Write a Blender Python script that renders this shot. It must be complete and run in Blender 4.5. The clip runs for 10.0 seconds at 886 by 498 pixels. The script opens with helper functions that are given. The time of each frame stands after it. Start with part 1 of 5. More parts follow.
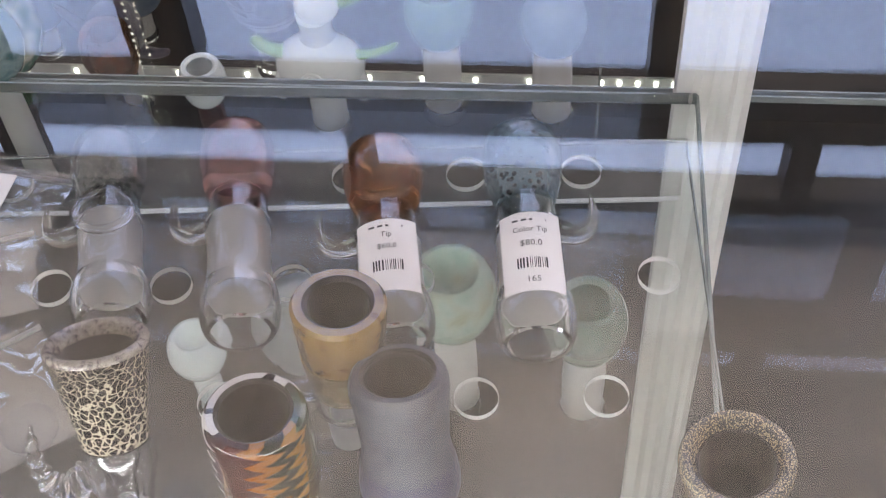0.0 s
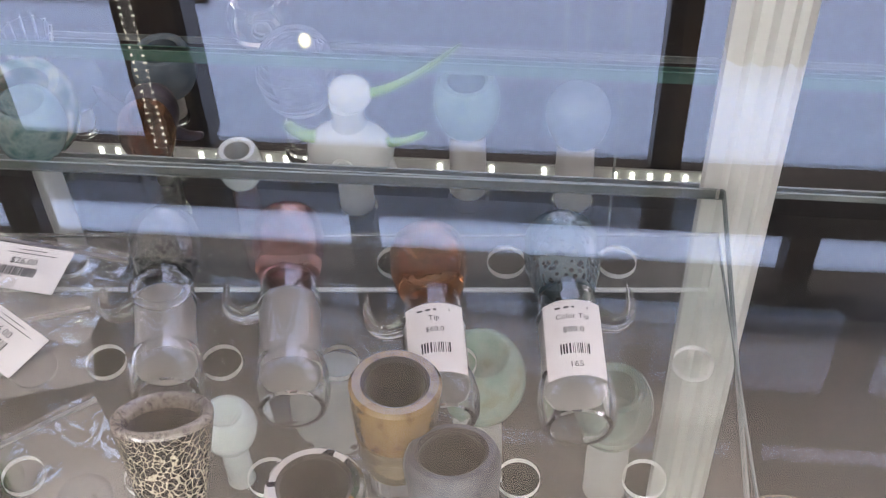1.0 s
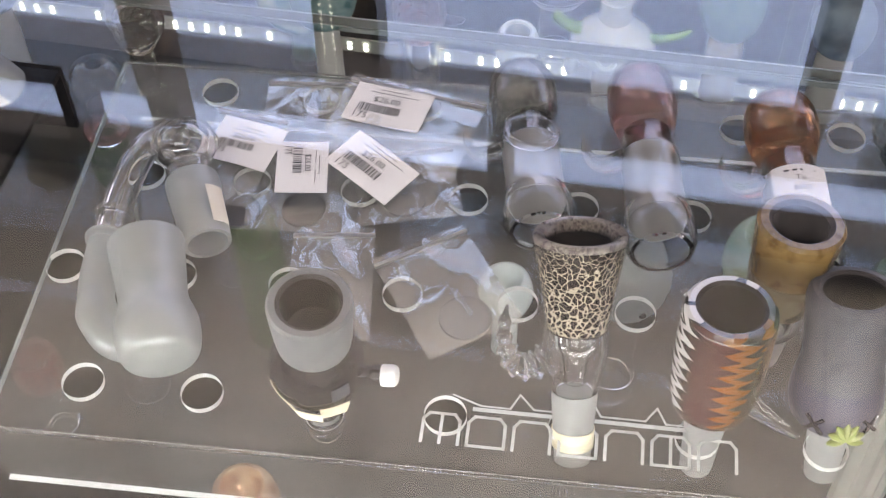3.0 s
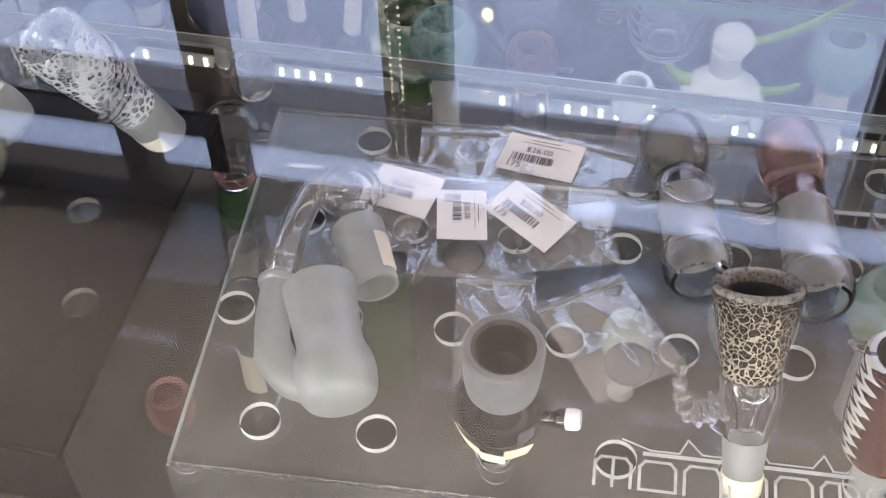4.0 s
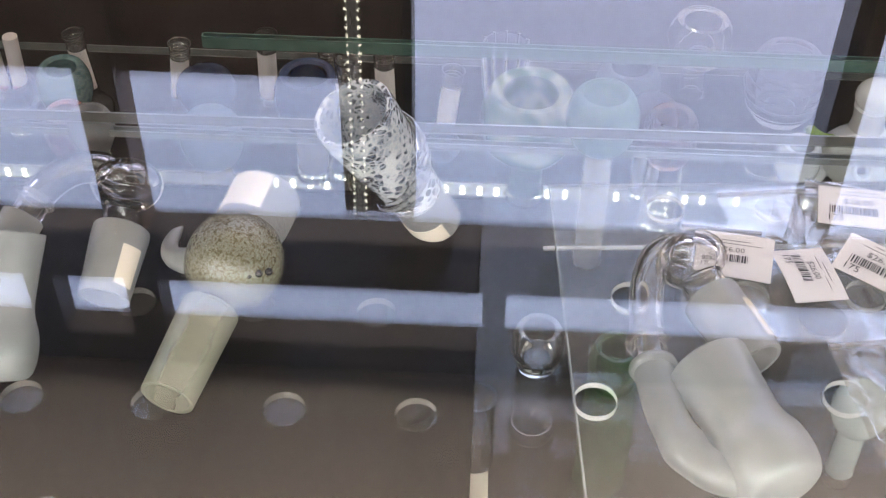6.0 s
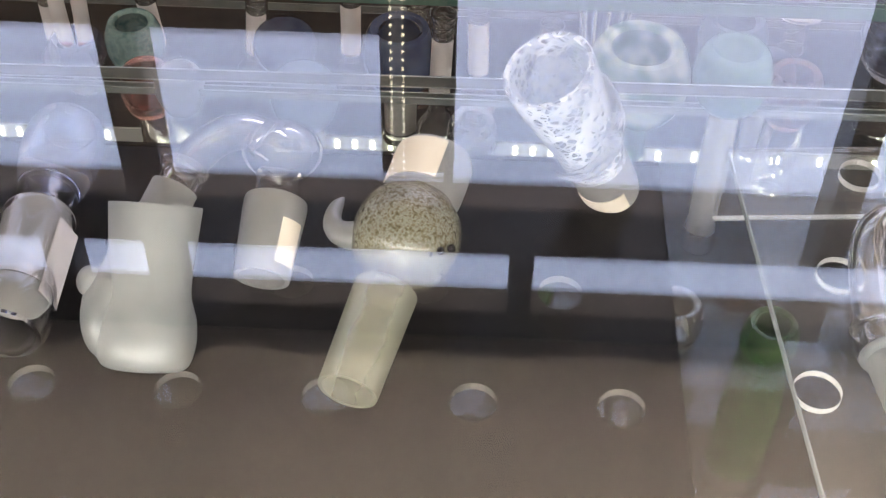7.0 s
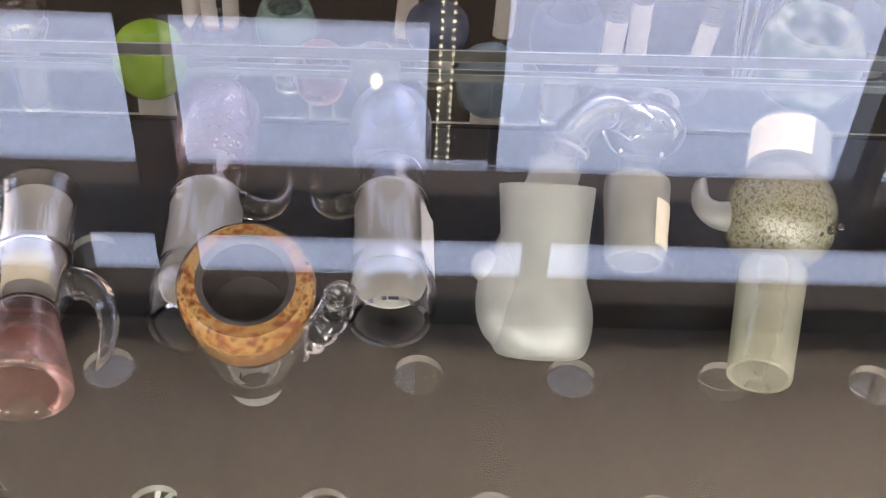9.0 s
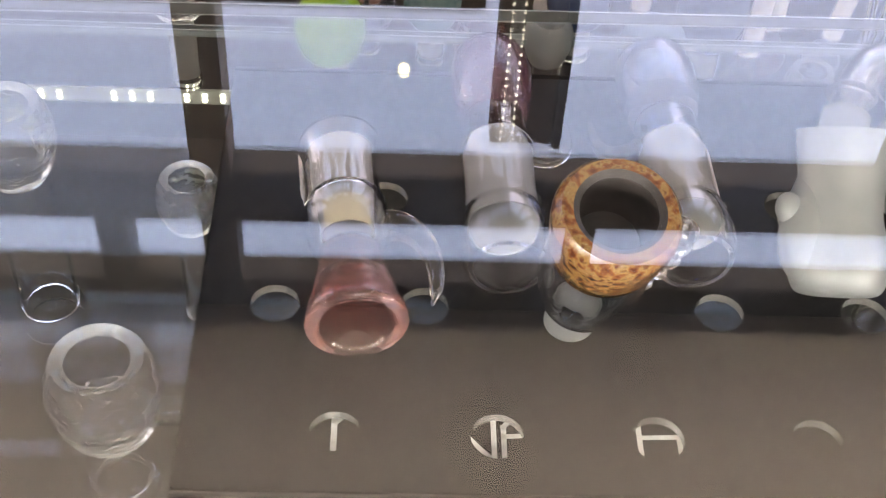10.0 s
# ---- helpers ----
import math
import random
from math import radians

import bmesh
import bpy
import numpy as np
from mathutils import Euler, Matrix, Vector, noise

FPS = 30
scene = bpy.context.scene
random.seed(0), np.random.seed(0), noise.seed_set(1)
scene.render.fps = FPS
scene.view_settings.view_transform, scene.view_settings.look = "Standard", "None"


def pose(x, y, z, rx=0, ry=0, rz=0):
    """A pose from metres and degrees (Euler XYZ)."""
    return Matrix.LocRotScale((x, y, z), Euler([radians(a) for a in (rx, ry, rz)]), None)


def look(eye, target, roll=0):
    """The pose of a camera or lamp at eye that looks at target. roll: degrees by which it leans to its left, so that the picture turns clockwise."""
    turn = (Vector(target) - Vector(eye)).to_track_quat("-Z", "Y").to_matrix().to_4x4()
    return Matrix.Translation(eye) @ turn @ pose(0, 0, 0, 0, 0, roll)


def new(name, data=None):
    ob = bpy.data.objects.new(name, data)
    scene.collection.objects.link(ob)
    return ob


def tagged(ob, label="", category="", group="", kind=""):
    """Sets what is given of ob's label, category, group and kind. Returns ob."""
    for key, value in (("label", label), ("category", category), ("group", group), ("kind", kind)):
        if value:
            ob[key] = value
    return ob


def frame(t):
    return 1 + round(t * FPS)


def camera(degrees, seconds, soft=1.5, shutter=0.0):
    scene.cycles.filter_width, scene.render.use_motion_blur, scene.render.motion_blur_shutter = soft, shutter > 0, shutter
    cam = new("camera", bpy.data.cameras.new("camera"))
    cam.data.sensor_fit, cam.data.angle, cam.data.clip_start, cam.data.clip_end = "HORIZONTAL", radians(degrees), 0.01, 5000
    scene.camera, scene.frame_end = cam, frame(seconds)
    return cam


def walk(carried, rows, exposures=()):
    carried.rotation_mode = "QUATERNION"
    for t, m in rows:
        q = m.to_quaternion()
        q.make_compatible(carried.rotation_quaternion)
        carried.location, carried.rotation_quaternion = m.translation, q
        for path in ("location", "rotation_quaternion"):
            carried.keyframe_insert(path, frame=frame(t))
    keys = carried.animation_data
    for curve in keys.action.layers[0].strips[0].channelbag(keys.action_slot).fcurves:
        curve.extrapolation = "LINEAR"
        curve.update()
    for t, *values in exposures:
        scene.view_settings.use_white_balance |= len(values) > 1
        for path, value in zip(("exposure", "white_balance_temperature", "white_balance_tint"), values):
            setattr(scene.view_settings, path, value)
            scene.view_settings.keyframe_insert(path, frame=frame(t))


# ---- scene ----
cam = camera(37.3, 10.0, soft=1.05)
PATH = [
    (0, (0.114, 0.104, 1.435), (-0.061, 1.305, -0.155), -4.6),
    (0.5, (0.115, 0.1, 1.442), (-0.046, 1.358, -0.104), -3.5),
    (1, (0.096, 0.091, 1.451), (-0.069, 1.391, -0.059), -2.4),
    (1.5, (0.058, 0.079, 1.451), (-0.133, 1.37, -0.064), -0.9),
    (2, (0.032, 0.064, 1.45), (-0.202, 1.332, -0.079), -1.2),
    (2.5, (0.021, 0.045, 1.446), (-0.216, 1.279, -0.111), -1.2),
    (3, (-0.006, 0.032, 1.448), (-0.267, 1.259, -0.11), -1.5),
    (3.2, (-0.018, 0.024, 1.445), (-0.287, 1.264, -0.101), -1.6),
    (4.3, (-0.064, 0.014, 1.468), (-0.382, 1.311, -0.021), -1.9),
    (4.5, (-0.068, 0.015, 1.471), (-0.391, 1.343, 0.011), -1.8),
    (5, (-0.093, -0.018, 1.475), (-0.411, 1.356, 0.057), -2.2),
    (5.2, (-0.118, -0.038, 1.470), (-0.415, 1.363, 0.074), -2.6),
    (6.3, (-0.281, 0.036, 1.388), (-0.304, 1.478, 0.002), 1.5),
    (6.5, (-0.291, 0.041, 1.383), (-0.334, 1.465, -0.021), 0.9),
    (7, (-0.317, 0.051, 1.376), (-0.357, 1.448, -0.055), 1.1),
    (7.5, (-0.346, 0.058, 1.374), (-0.422, 1.438, -0.072), 0.7),
    (8, (-0.378, 0.066, 1.368), (-0.513, 1.438, -0.081), -0.8),
    (8.5, (-0.423, 0.058, 1.362), (-0.431, 1.451, -0.073), 2.0),
    (9, (-0.453, 0.056, 1.361), (-0.391, 1.444, -0.077), 3.3),
    (9.5, (-0.487, 0.052, 1.359), (-0.404, 1.426, -0.092), 3.6),
    (10, (-0.547, 0.035, 1.357), (-0.467, 1.418, -0.086), 3.7),
]
walk(cam, [(t, look(eye, target, roll)) for t, eye, target, roll in PATH], exposures=((0, -0.04, 6250, 10), (3, -0.10, 6500, 10), (5, -0.2, 6400, 10), (6.5, 0.15, 6800, 10), (10, 0.24, 7050, 10)))

# ---- world, room light, exposure ----
scene.cycles.transparent_max_bounces = 32
scene.cycles.transmission_bounces = 16
scene.cycles.max_bounces, scene.cycles.glossy_bounces = 20, 8
world = bpy.data.worlds.new("world")
scene.world = world
world.use_nodes = True
wn = world.node_tree.nodes
sky = wn.new("ShaderNodeTexSky")
sky.sky_type, sky.sun_disc = "NISHITA", False
sky.sun_elevation, sky.sun_rotation = radians(40), radians(30)
wn["Background"].inputs["Strength"].default_value = 0.08
world.node_tree.links.new(sky.outputs[0], wn["Background"].inputs["Color"])

PANE_Z = 1.150      # underside of the top glass
SHEET_Z = 1.062     # top of the acrylic risers
SHELF_Z = 1.027     # top of the glass shelf that carries them
LOW_Z = 0.845       # top of the lower glass shelf


def strip_lamp(name, place, turn, length, width, watts, colour):
    data = bpy.data.lights.new(name, "AREA")
    data.shape, data.size, data.size_y, data.energy, data.color = "RECTANGLE", length, width, watts, colour
    ob = new(name, data)
    ob.matrix_world = pose(*place, *turn)
    return ob


# LED strip under the front rail of the case; unseen fill lamp added further into the shop
strip_lamp("case_led_light", (-0.25, 0.118, 1.132), (38, 0, 0), 1.25, 0.012, 3.4, (1.0, 0.99, 0.97))
strip_lamp("room_fill_light", (-0.3, -1.6, 2.66), (0, 0, 0), 1.8, 0.6, 22, (1.0, 0.97, 0.93))


# ---- materials ----
def material(name):
    m = bpy.data.materials.new(name)
    m.use_nodes = True
    t = m.node_tree
    return m, t.nodes, t.links, t.nodes["Principled BSDF"]


def set_in(node, **values):
    for key, value in values.items():
        node.inputs[key.replace("_", " ")].default_value = value


def add(nodes, kind, **values):
    n = nodes.new(kind)
    set_in(n, **values)
    return n


def ramp_of(nodes, stops, constant=False):
    r = nodes.new("ShaderNodeValToRGB")
    if constant:
        r.color_ramp.interpolation = "CONSTANT"
    el = r.color_ramp.elements
    while len(el) < len(stops):
        el.new(0.5)
    for e, (pos, col) in zip(el, stops):
        e.position, e.color = pos, (*col, 1)
    return r


def mottled(name, colours, scale=60, rough=0.5, metal=0.0, bump=0.1, transmission=0.0, detail=6, stretch=(1, 1, 1), coat=0.0, bump_scale=None):
    """Noise between colours, with a finer noise for roughness and relief."""
    m, n, k, b = material(name)
    co = n.new("ShaderNodeTexCoord")
    mp = n.new("ShaderNodeMapping")
    mp.inputs["Scale"].default_value = stretch
    k.new(co.outputs["Object"], mp.inputs["Vector"])
    tex = add(n, "ShaderNodeTexNoise", Scale=scale, Detail=detail)
    k.new(mp.outputs[0], tex.inputs["Vector"])
    r = ramp_of(n, [(0.32 + 0.36 * i / max(1, len(colours) - 1), c) for i, c in enumerate(colours)])
    k.new(tex.outputs[0], r.inputs[0])
    k.new(r.outputs[0], b.inputs["Base Color"])
    fine = add(n, "ShaderNodeTexNoise", Scale=bump_scale or scale * 5, Detail=4.0)
    k.new(mp.outputs[0], fine.inputs["Vector"])
    mr = add(n, "ShaderNodeMapRange", To_Min=max(0, rough - 0.08), To_Max=min(1, rough + 0.08))
    k.new(fine.outputs[0], mr.inputs["Value"])
    k.new(mr.outputs[0], b.inputs["Roughness"])
    if bump:
        bp = add(n, "ShaderNodeBump", Strength=bump, Distance=0.0004)
        k.new(fine.outputs[0], bp.inputs["Height"])
        k.new(bp.outputs[0], b.inputs["Normal"])
    set_in(b, Metallic=metal, Transmission_Weight=transmission, Coat_Weight=coat, IOR=1.47)
    return m


def clear_glass(name, tint=(1, 1, 1), rough=0.0, ripple=0.05):
    m, n, k, b = material(name)
    set_in(b, Base_Color=(*tint, 1), Roughness=rough, Transmission_Weight=1.0, IOR=1.46)
    tex = add(n, "ShaderNodeTexNoise", Scale=140.0, Detail=2.0)
    co = n.new("ShaderNodeTexCoord")
    k.new(co.outputs["Object"], tex.inputs["Vector"])
    bp = add(n, "ShaderNodeBump", Strength=ripple, Distance=0.0015)
    k.new(tex.outputs[0], bp.inputs["Height"])
    k.new(bp.outputs[0], b.inputs["Normal"])
    return m


def sheet_glass(name, tint, haze=0.0, gain=1.0, haze_colour=(0.8, 0.8, 0.8)):
    """Flat sheet: light passes straight, gloss grows towards grazing angles; a trace of dust scatters."""
    m, n, k, b = material(name)
    n.remove(b)
    out = n["Material Output"]
    tr = add(n, "ShaderNodeBsdfTransparent", Color=(*tint, 1))
    gl = add(n, "ShaderNodeBsdfGlossy", Roughness=0.0, Color=(1, 1, 1, 1))
    lw = n.new("ShaderNodeLayerWeight")
    p5 = n.new("ShaderNodeMath")
    p5.operation = "POWER"
    p5.inputs[1].default_value = 5.0
    k.new(lw.outputs["Facing"], p5.inputs[0])
    ma = n.new("ShaderNodeMath")
    ma.operation, ma.use_clamp = "MULTIPLY_ADD", True
    ma.inputs[1].default_value, ma.inputs[2].default_value = 0.95 * gain, 0.042 * gain
    k.new(p5.outputs[0], ma.inputs[0])
    mix = n.new("ShaderNodeMixShader")
    k.new(ma.outputs[0], mix.inputs[0])
    base = tr
    if haze:
        df = add(n, "ShaderNodeBsdfDiffuse", Color=(*haze_colour, 1))
        tex = add(n, "ShaderNodeTexNoise", Scale=35.0, Detail=8.0)
        co = n.new("ShaderNodeTexCoord")
        k.new(co.outputs["Object"], tex.inputs["Vector"])
        mr = add(n, "ShaderNodeMapRange", From_Min=0.3, From_Max=0.75, To_Min=haze * 0.4, To_Max=haze * 1.6)
        k.new(tex.outputs[0], mr.inputs["Value"])
        hz = n.new("ShaderNodeMixShader")
        k.new(mr.outputs[0], hz.inputs[0])
        k.new(tr.outputs[0], hz.inputs[1])
        k.new(df.outputs[0], hz.inputs[2])
        base = hz
    k.new(base.outputs[0], mix.inputs[1])
    k.new(gl.outputs[0], mix.inputs[2])
    k.new(mix.outputs[0], out.inputs["Surface"])
    return m


def frosted(name, low, high, clear=0.28, rough=0.32):
    """Ground or sandblasted glass: scatters light both ways, lets some straight through, with a dull sheen."""
    m, n, k, b = material(name)
    n.remove(b)
    co = n.new("ShaderNodeTexCoord")
    tex = add(n, "ShaderNodeTexNoise", Scale=90.0, Detail=6.0)
    k.new(co.outputs["Object"], tex.inputs["Vector"])
    r = ramp_of(n, [(0.3, low), (0.7, high)])
    k.new(tex.outputs[0], r.inputs[0])
    fine = add(n, "ShaderNodeTexNoise", Scale=1500.0, Detail=2.0)
    k.new(co.outputs["Object"], fine.inputs["Vector"])
    bp = add(n, "ShaderNodeBump", Strength=0.15, Distance=0.0002)
    k.new(fine.outputs[0], bp.inputs["Height"])
    df, tl = n.new("ShaderNodeBsdfDiffuse"), n.new("ShaderNodeBsdfTranslucent")
    for s in (df, tl):
        k.new(r.outputs[0], s.inputs["Color"])
        k.new(bp.outputs[0], s.inputs["Normal"])
    a = n.new("ShaderNodeMixShader")
    a.inputs[0].default_value = 0.45
    k.new(df.outputs[0], a.inputs[1])
    k.new(tl.outputs[0], a.inputs[2])
    tr = add(n, "ShaderNodeBsdfTransparent", Color=(0.96, 0.97, 0.96, 1))
    lw = add(n, "ShaderNodeLayerWeight", Blend=0.5)
    c = n.new("ShaderNodeMixShader")
    c.inputs[0].default_value = clear
    k.new(a.outputs[0], c.inputs[1])
    k.new(tr.outputs[0], c.inputs[2])
    gl = add(n, "ShaderNodeBsdfGlossy", Roughness=rough)
    d = n.new("ShaderNodeMixShader")
    sh = add(n, "ShaderNodeMapRange", To_Min=0.03, To_Max=0.25)
    k.new(lw.outputs["Facing"], sh.inputs["Value"])
    k.new(sh.outputs[0], d.inputs[0])
    k.new(c.outputs[0], d.inputs[1])
    k.new(gl.outputs[0], d.inputs[2])
    k.new(d.outputs[0], n["Material Output"].inputs["Surface"])
    return m


def glow(name, colour, strength):
    m, n, k, b = material(name)
    set_in(b, Base_Color=(*colour, 1), Emission_Color=(*colour, 1), Emission_Strength=strength)
    return m


def cells(name, dark, light, scale, rough=0.18, edge=0.16):
    """Leopard cells: dark islands in a light net, finer towards the rim."""
    m, n, k, b = material(name)
    co = n.new("ShaderNodeTexCoord")
    warp = add(n, "ShaderNodeTexNoise", Scale=scale * 0.5, Detail=2.0)
    k.new(co.outputs["Object"], warp.inputs["Vector"])
    mixv = n.new("ShaderNodeMix")
    mixv.data_type, mixv.blend_type = "RGBA", "LINEAR_LIGHT"
    mixv.inputs[0].default_value = 0.002
    k.new(co.outputs["Object"], mixv.inputs[6])
    k.new(warp.outputs["Color"], mixv.inputs[7])
    v = add(n, "ShaderNodeTexVoronoi", Scale=scale)
    v.feature = "DISTANCE_TO_EDGE"
    k.new(mixv.outputs[2], v.inputs["Vector"])
    sep = n.new("ShaderNodeSeparateXYZ")
    k.new(co.outputs["Object"], sep.inputs[0])
    mr = add(n, "ShaderNodeMapRange", From_Min=0.050, From_Max=0.080, To_Min=edge * 2.4, To_Max=edge * 0.5)
    k.new(sep.outputs["Z"], mr.inputs["Value"])
    sub = n.new("ShaderNodeMath")
    sub.operation = "SUBTRACT"
    k.new(v.outputs["Distance"], sub.inputs[0])
    k.new(mr.outputs[0], sub.inputs[1])
    r = ramp_of(n, [(0.0, light), (0.04, dark)])
    k.new(sub.outputs[0], r.inputs[0])
    k.new(r.outputs[0], b.inputs["Base Color"])
    bp = add(n, "ShaderNodeBump", Strength=0.25, Distance=0.0004)
    k.new(v.outputs["Distance"], bp.inputs["Height"])
    k.new(bp.outputs[0], b.inputs["Normal"])
    set_in(b, Roughness=rough, Coat_Weight=0.5)
    return m


def zigzag(name):
    """Raked bands of colour running round the cup in a saw-tooth."""
    m, n, k, b = material(name)
    co = n.new("ShaderNodeTexCoord")
    sep = n.new("ShaderNodeSeparateXYZ")
    k.new(co.outputs["Object"], sep.inputs[0])

    def op(kind, a, c, d=None):
        q = n.new("ShaderNodeMath")
        q.operation = kind
        for i, s in enumerate((a, c, d)):
            if s is None:
                continue
            if isinstance(s, (int, float)):
                q.inputs[i].default_value = s
            else:
                k.new(s, q.inputs[i])
        return q.outputs[0]

    ang = op("ARCTAN2", sep.outputs["Y"], sep.outputs["X"])
    tri = op("PINGPONG", sep.outputs["Z"], 0.0026)
    wob = add(n, "ShaderNodeTexNoise", Scale=180.0, Detail=2.0)
    k.new(co.outputs["Object"], wob.inputs["Vector"])
    s = op("MULTIPLY_ADD", tri, 190.0, ang)
    s = op("MULTIPLY_ADD", wob.outputs[0], 0.5, s)
    s = op("MULTIPLY_ADD", s, 0.1592, 0.52)
    s = op("FRACT", s, 0.0)
    W, K = (0.52, 0.50, 0.49), (0.014, 0.010, 0.010)
    r = ramp_of(n, [(0.0, W), (0.10, K), (0.14, W), (0.2, K), (0.23, (0.05, 0.013, 0.010)), (0.36, (0.17, 0.065, 0.012)), (0.43, (0.022, 0.022, 0.010)),
                    (0.5, (0.19, 0.095, 0.018)), (0.56, (0.018, 0.04, 0.017)), (0.7, K), (0.74, W), (0.8, K), (0.84, W)], constant=True)
    k.new(s, r.inputs[0])
    k.new(r.outputs[0], b.inputs["Base Color"])
    set_in(b, Roughness=0.1, Coat_Weight=0.6)
    return m


def speckled(name, base, dots, scale=260, rough=0.12, transmission=0.0, amount=0.35):
    m, n, k, b = material(name)
    co = n.new("ShaderNodeTexCoord")
    v = add(n, "ShaderNodeTexVoronoi", Scale=scale)
    k.new(co.outputs["Object"], v.inputs["Vector"])
    r = ramp_of(n, [(amount * 0.7, dots), (amount, base)])
    k.new(v.outputs["Distance"], r.inputs[0])
    k.new(r.outputs[0], b.inputs["Base Color"])
    bp = add(n, "ShaderNodeBump", Strength=0.2, Distance=0.0003)
    k.new(v.outputs["Distance"], bp.inputs["Height"])
    k.new(bp.outputs[0], b.inputs["Normal"])
    set_in(b, Roughness=rough, Transmission_Weight=transmission, Coat_Weight=0.3, IOR=1.46)
    return m


def tile_ceiling(name):
    m, n, k, b = material(name)
    co = n.new("ShaderNodeTexCoord")
    br = add(n, "ShaderNodeTexBrick", Scale=1.0, Mortar_Size=0.004, Color1=(0.56, 0.49, 0.42, 1), Color2=(0.52, 0.46, 0.40, 1), Mortar=(0.40, 0.35, 0.30, 1))
    br.offset = 0.0
    set_in(br, Brick_Width=0.36, Row_Height=0.36)
    k.new(co.outputs["Object"], br.inputs["Vector"])
    k.new(br.outputs[0], b.inputs["Base Color"])
    set_in(b, Roughness=0.85)
    return m


def net_glass(name, tint, net, scale):
    """Clear tinted glass under a fine white net."""
    m, n, k, b = material(name)
    co = n.new("ShaderNodeTexCoord")
    v = add(n, "ShaderNodeTexVoronoi", Scale=scale)
    v.feature = "DISTANCE_TO_EDGE"
    k.new(co.outputs["Object"], v.inputs["Vector"])
    patch = add(n, "ShaderNodeTexNoise", Scale=90.0, Detail=2.0)
    k.new(co.outputs["Object"], patch.inputs["Vector"])
    width = add(n, "ShaderNodeMapRange", From_Min=0.35, From_Max=0.7, To_Min=0.02, To_Max=0.22)
    k.new(patch.outputs[0], width.inputs["Value"])
    less = n.new("ShaderNodeMath")
    less.operation = "LESS_THAN"
    k.new(v.outputs["Distance"], less.inputs[0])
    k.new(width.outputs[0], less.inputs[1])
    col = ramp_of(n, [(0.0, tint), (1.0, net)])
    k.new(less.outputs[0], col.inputs[0])
    k.new(col.outputs[0], b.inputs["Base Color"])
    tr = add(n, "ShaderNodeMapRange", To_Min=0.96, To_Max=0.35)
    k.new(less.outputs[0], tr.inputs["Value"])
    k.new(tr.outputs[0], b.inputs["Transmission Weight"])
    set_in(b, Roughness=0.06, IOR=1.46)
    return m


CLEAR = clear_glass("clear_glass")
NET_GLASS = net_glass("white_net_glass", (0.74, 0.82, 0.92), (0.86, 0.88, 0.9), 300)
CLEAR_TEXTURED = clear_glass("rippled_glass", ripple=0.8)
PANE = sheet_glass("top_pane_glass", (0.95, 0.96, 0.96), haze=0.004, gain=1.0)
SHELF = sheet_glass("shelf_glass", (0.94, 0.955, 0.95), haze=0.005, gain=0.28)
ACRYLIC = sheet_glass("clear_acrylic", (0.93, 0.935, 0.93), haze=0.035, gain=0.4, haze_colour=(0.72, 0.7, 0.68))
CUT_EDGE = mottled("sawn_acrylic_edge", [(0.72, 0.73, 0.72), (0.85, 0.86, 0.85)], 300, rough=0.35, bump=0.05, transmission=0.35)
SMOKE_EDGE = mottled("smoky_acrylic_edge", [(0.10, 0.10, 0.095), (0.22, 0.22, 0.21)], 120, rough=0.12, bump=0.3, transmission=0.5)
GREEN_EDGE = mottled("green_glass_edge", [(0.10, 0.22, 0.18), (0.16, 0.30, 0.25)], 80, rough=0.15, bump=0.05, transmission=0.3)
GREY_EDGE = mottled("grey_glass_edge", [(0.30, 0.34, 0.34), (0.42, 0.46, 0.46)], 80, rough=0.2, bump=0.05, transmission=0.3)
BLACK_ACRYLIC = mottled("black_gloss_acrylic", [(0.006, 0.006, 0.006), (0.010, 0.009, 0.009)], 12, rough=0.22, bump=0.0)
set_in(BLACK_ACRYLIC.node_tree.nodes["Principled BSDF"], Specular_IOR_Level=0.06)
FROST_LINER = frosted("ground_glass_lining", (0.70, 0.69, 0.67), (0.82, 0.81, 0.79), 0.25)
FROSTED = frosted("frosted_glass", (0.50, 0.51, 0.51), (0.66, 0.66, 0.65), 0.54)
FROST_BODY = frosted("sandblasted_glass", (0.46, 0.48, 0.48), (0.64, 0.65, 0.64), 0.63)
FROST_YELLOW = frosted("frosted_yellowish_glass", (0.48, 0.48, 0.34), (0.62, 0.62, 0.50), 0.70)
MILK = mottled("milky_white_glass", [(0.62, 0.68, 0.70), (0.80, 0.84, 0.84)], 60, rough=0.22, bump=0.05, coat=0.4, transmission=0.1)
FROST_GREY = frosted("grey_sandblasted_glass", (0.26, 0.27, 0.28), (0.36, 0.37, 0.38), 0.18)
MINT_PALE = mottled("pale_mint_glass", [(0.44, 0.60, 0.50), (0.66, 0.76, 0.68)], 90, rough=0.06, bump=0.1, transmission=0.8)
MINT = mottled("mint_glass", [(0.32, 0.50, 0.42), (0.55, 0.66, 0.58), (0.42, 0.44, 0.30)], 90, rough=0.12, bump=0.1, transmission=0.35)
LEOPARD = cells("leopard_glass", (0.022, 0.015, 0.013), (0.36, 0.32, 0.24), 430, edge=0.034)
LEOPARD_RIM = mottled("leopard_rim_glass", [(0.05, 0.04, 0.04), (0.25, 0.22, 0.19), (0.08, 0.06, 0.06)], 400, rough=0.15, coat=0.4)
ZIGZAG = zigzag("raked_colour_glass")
SLATE = mottled("slate_frosted_glass", [(0.044, 0.046, 0.056), (0.076, 0.078, 0.092), (0.060, 0.060, 0.068)], 90, rough=0.5, bump=0.25)
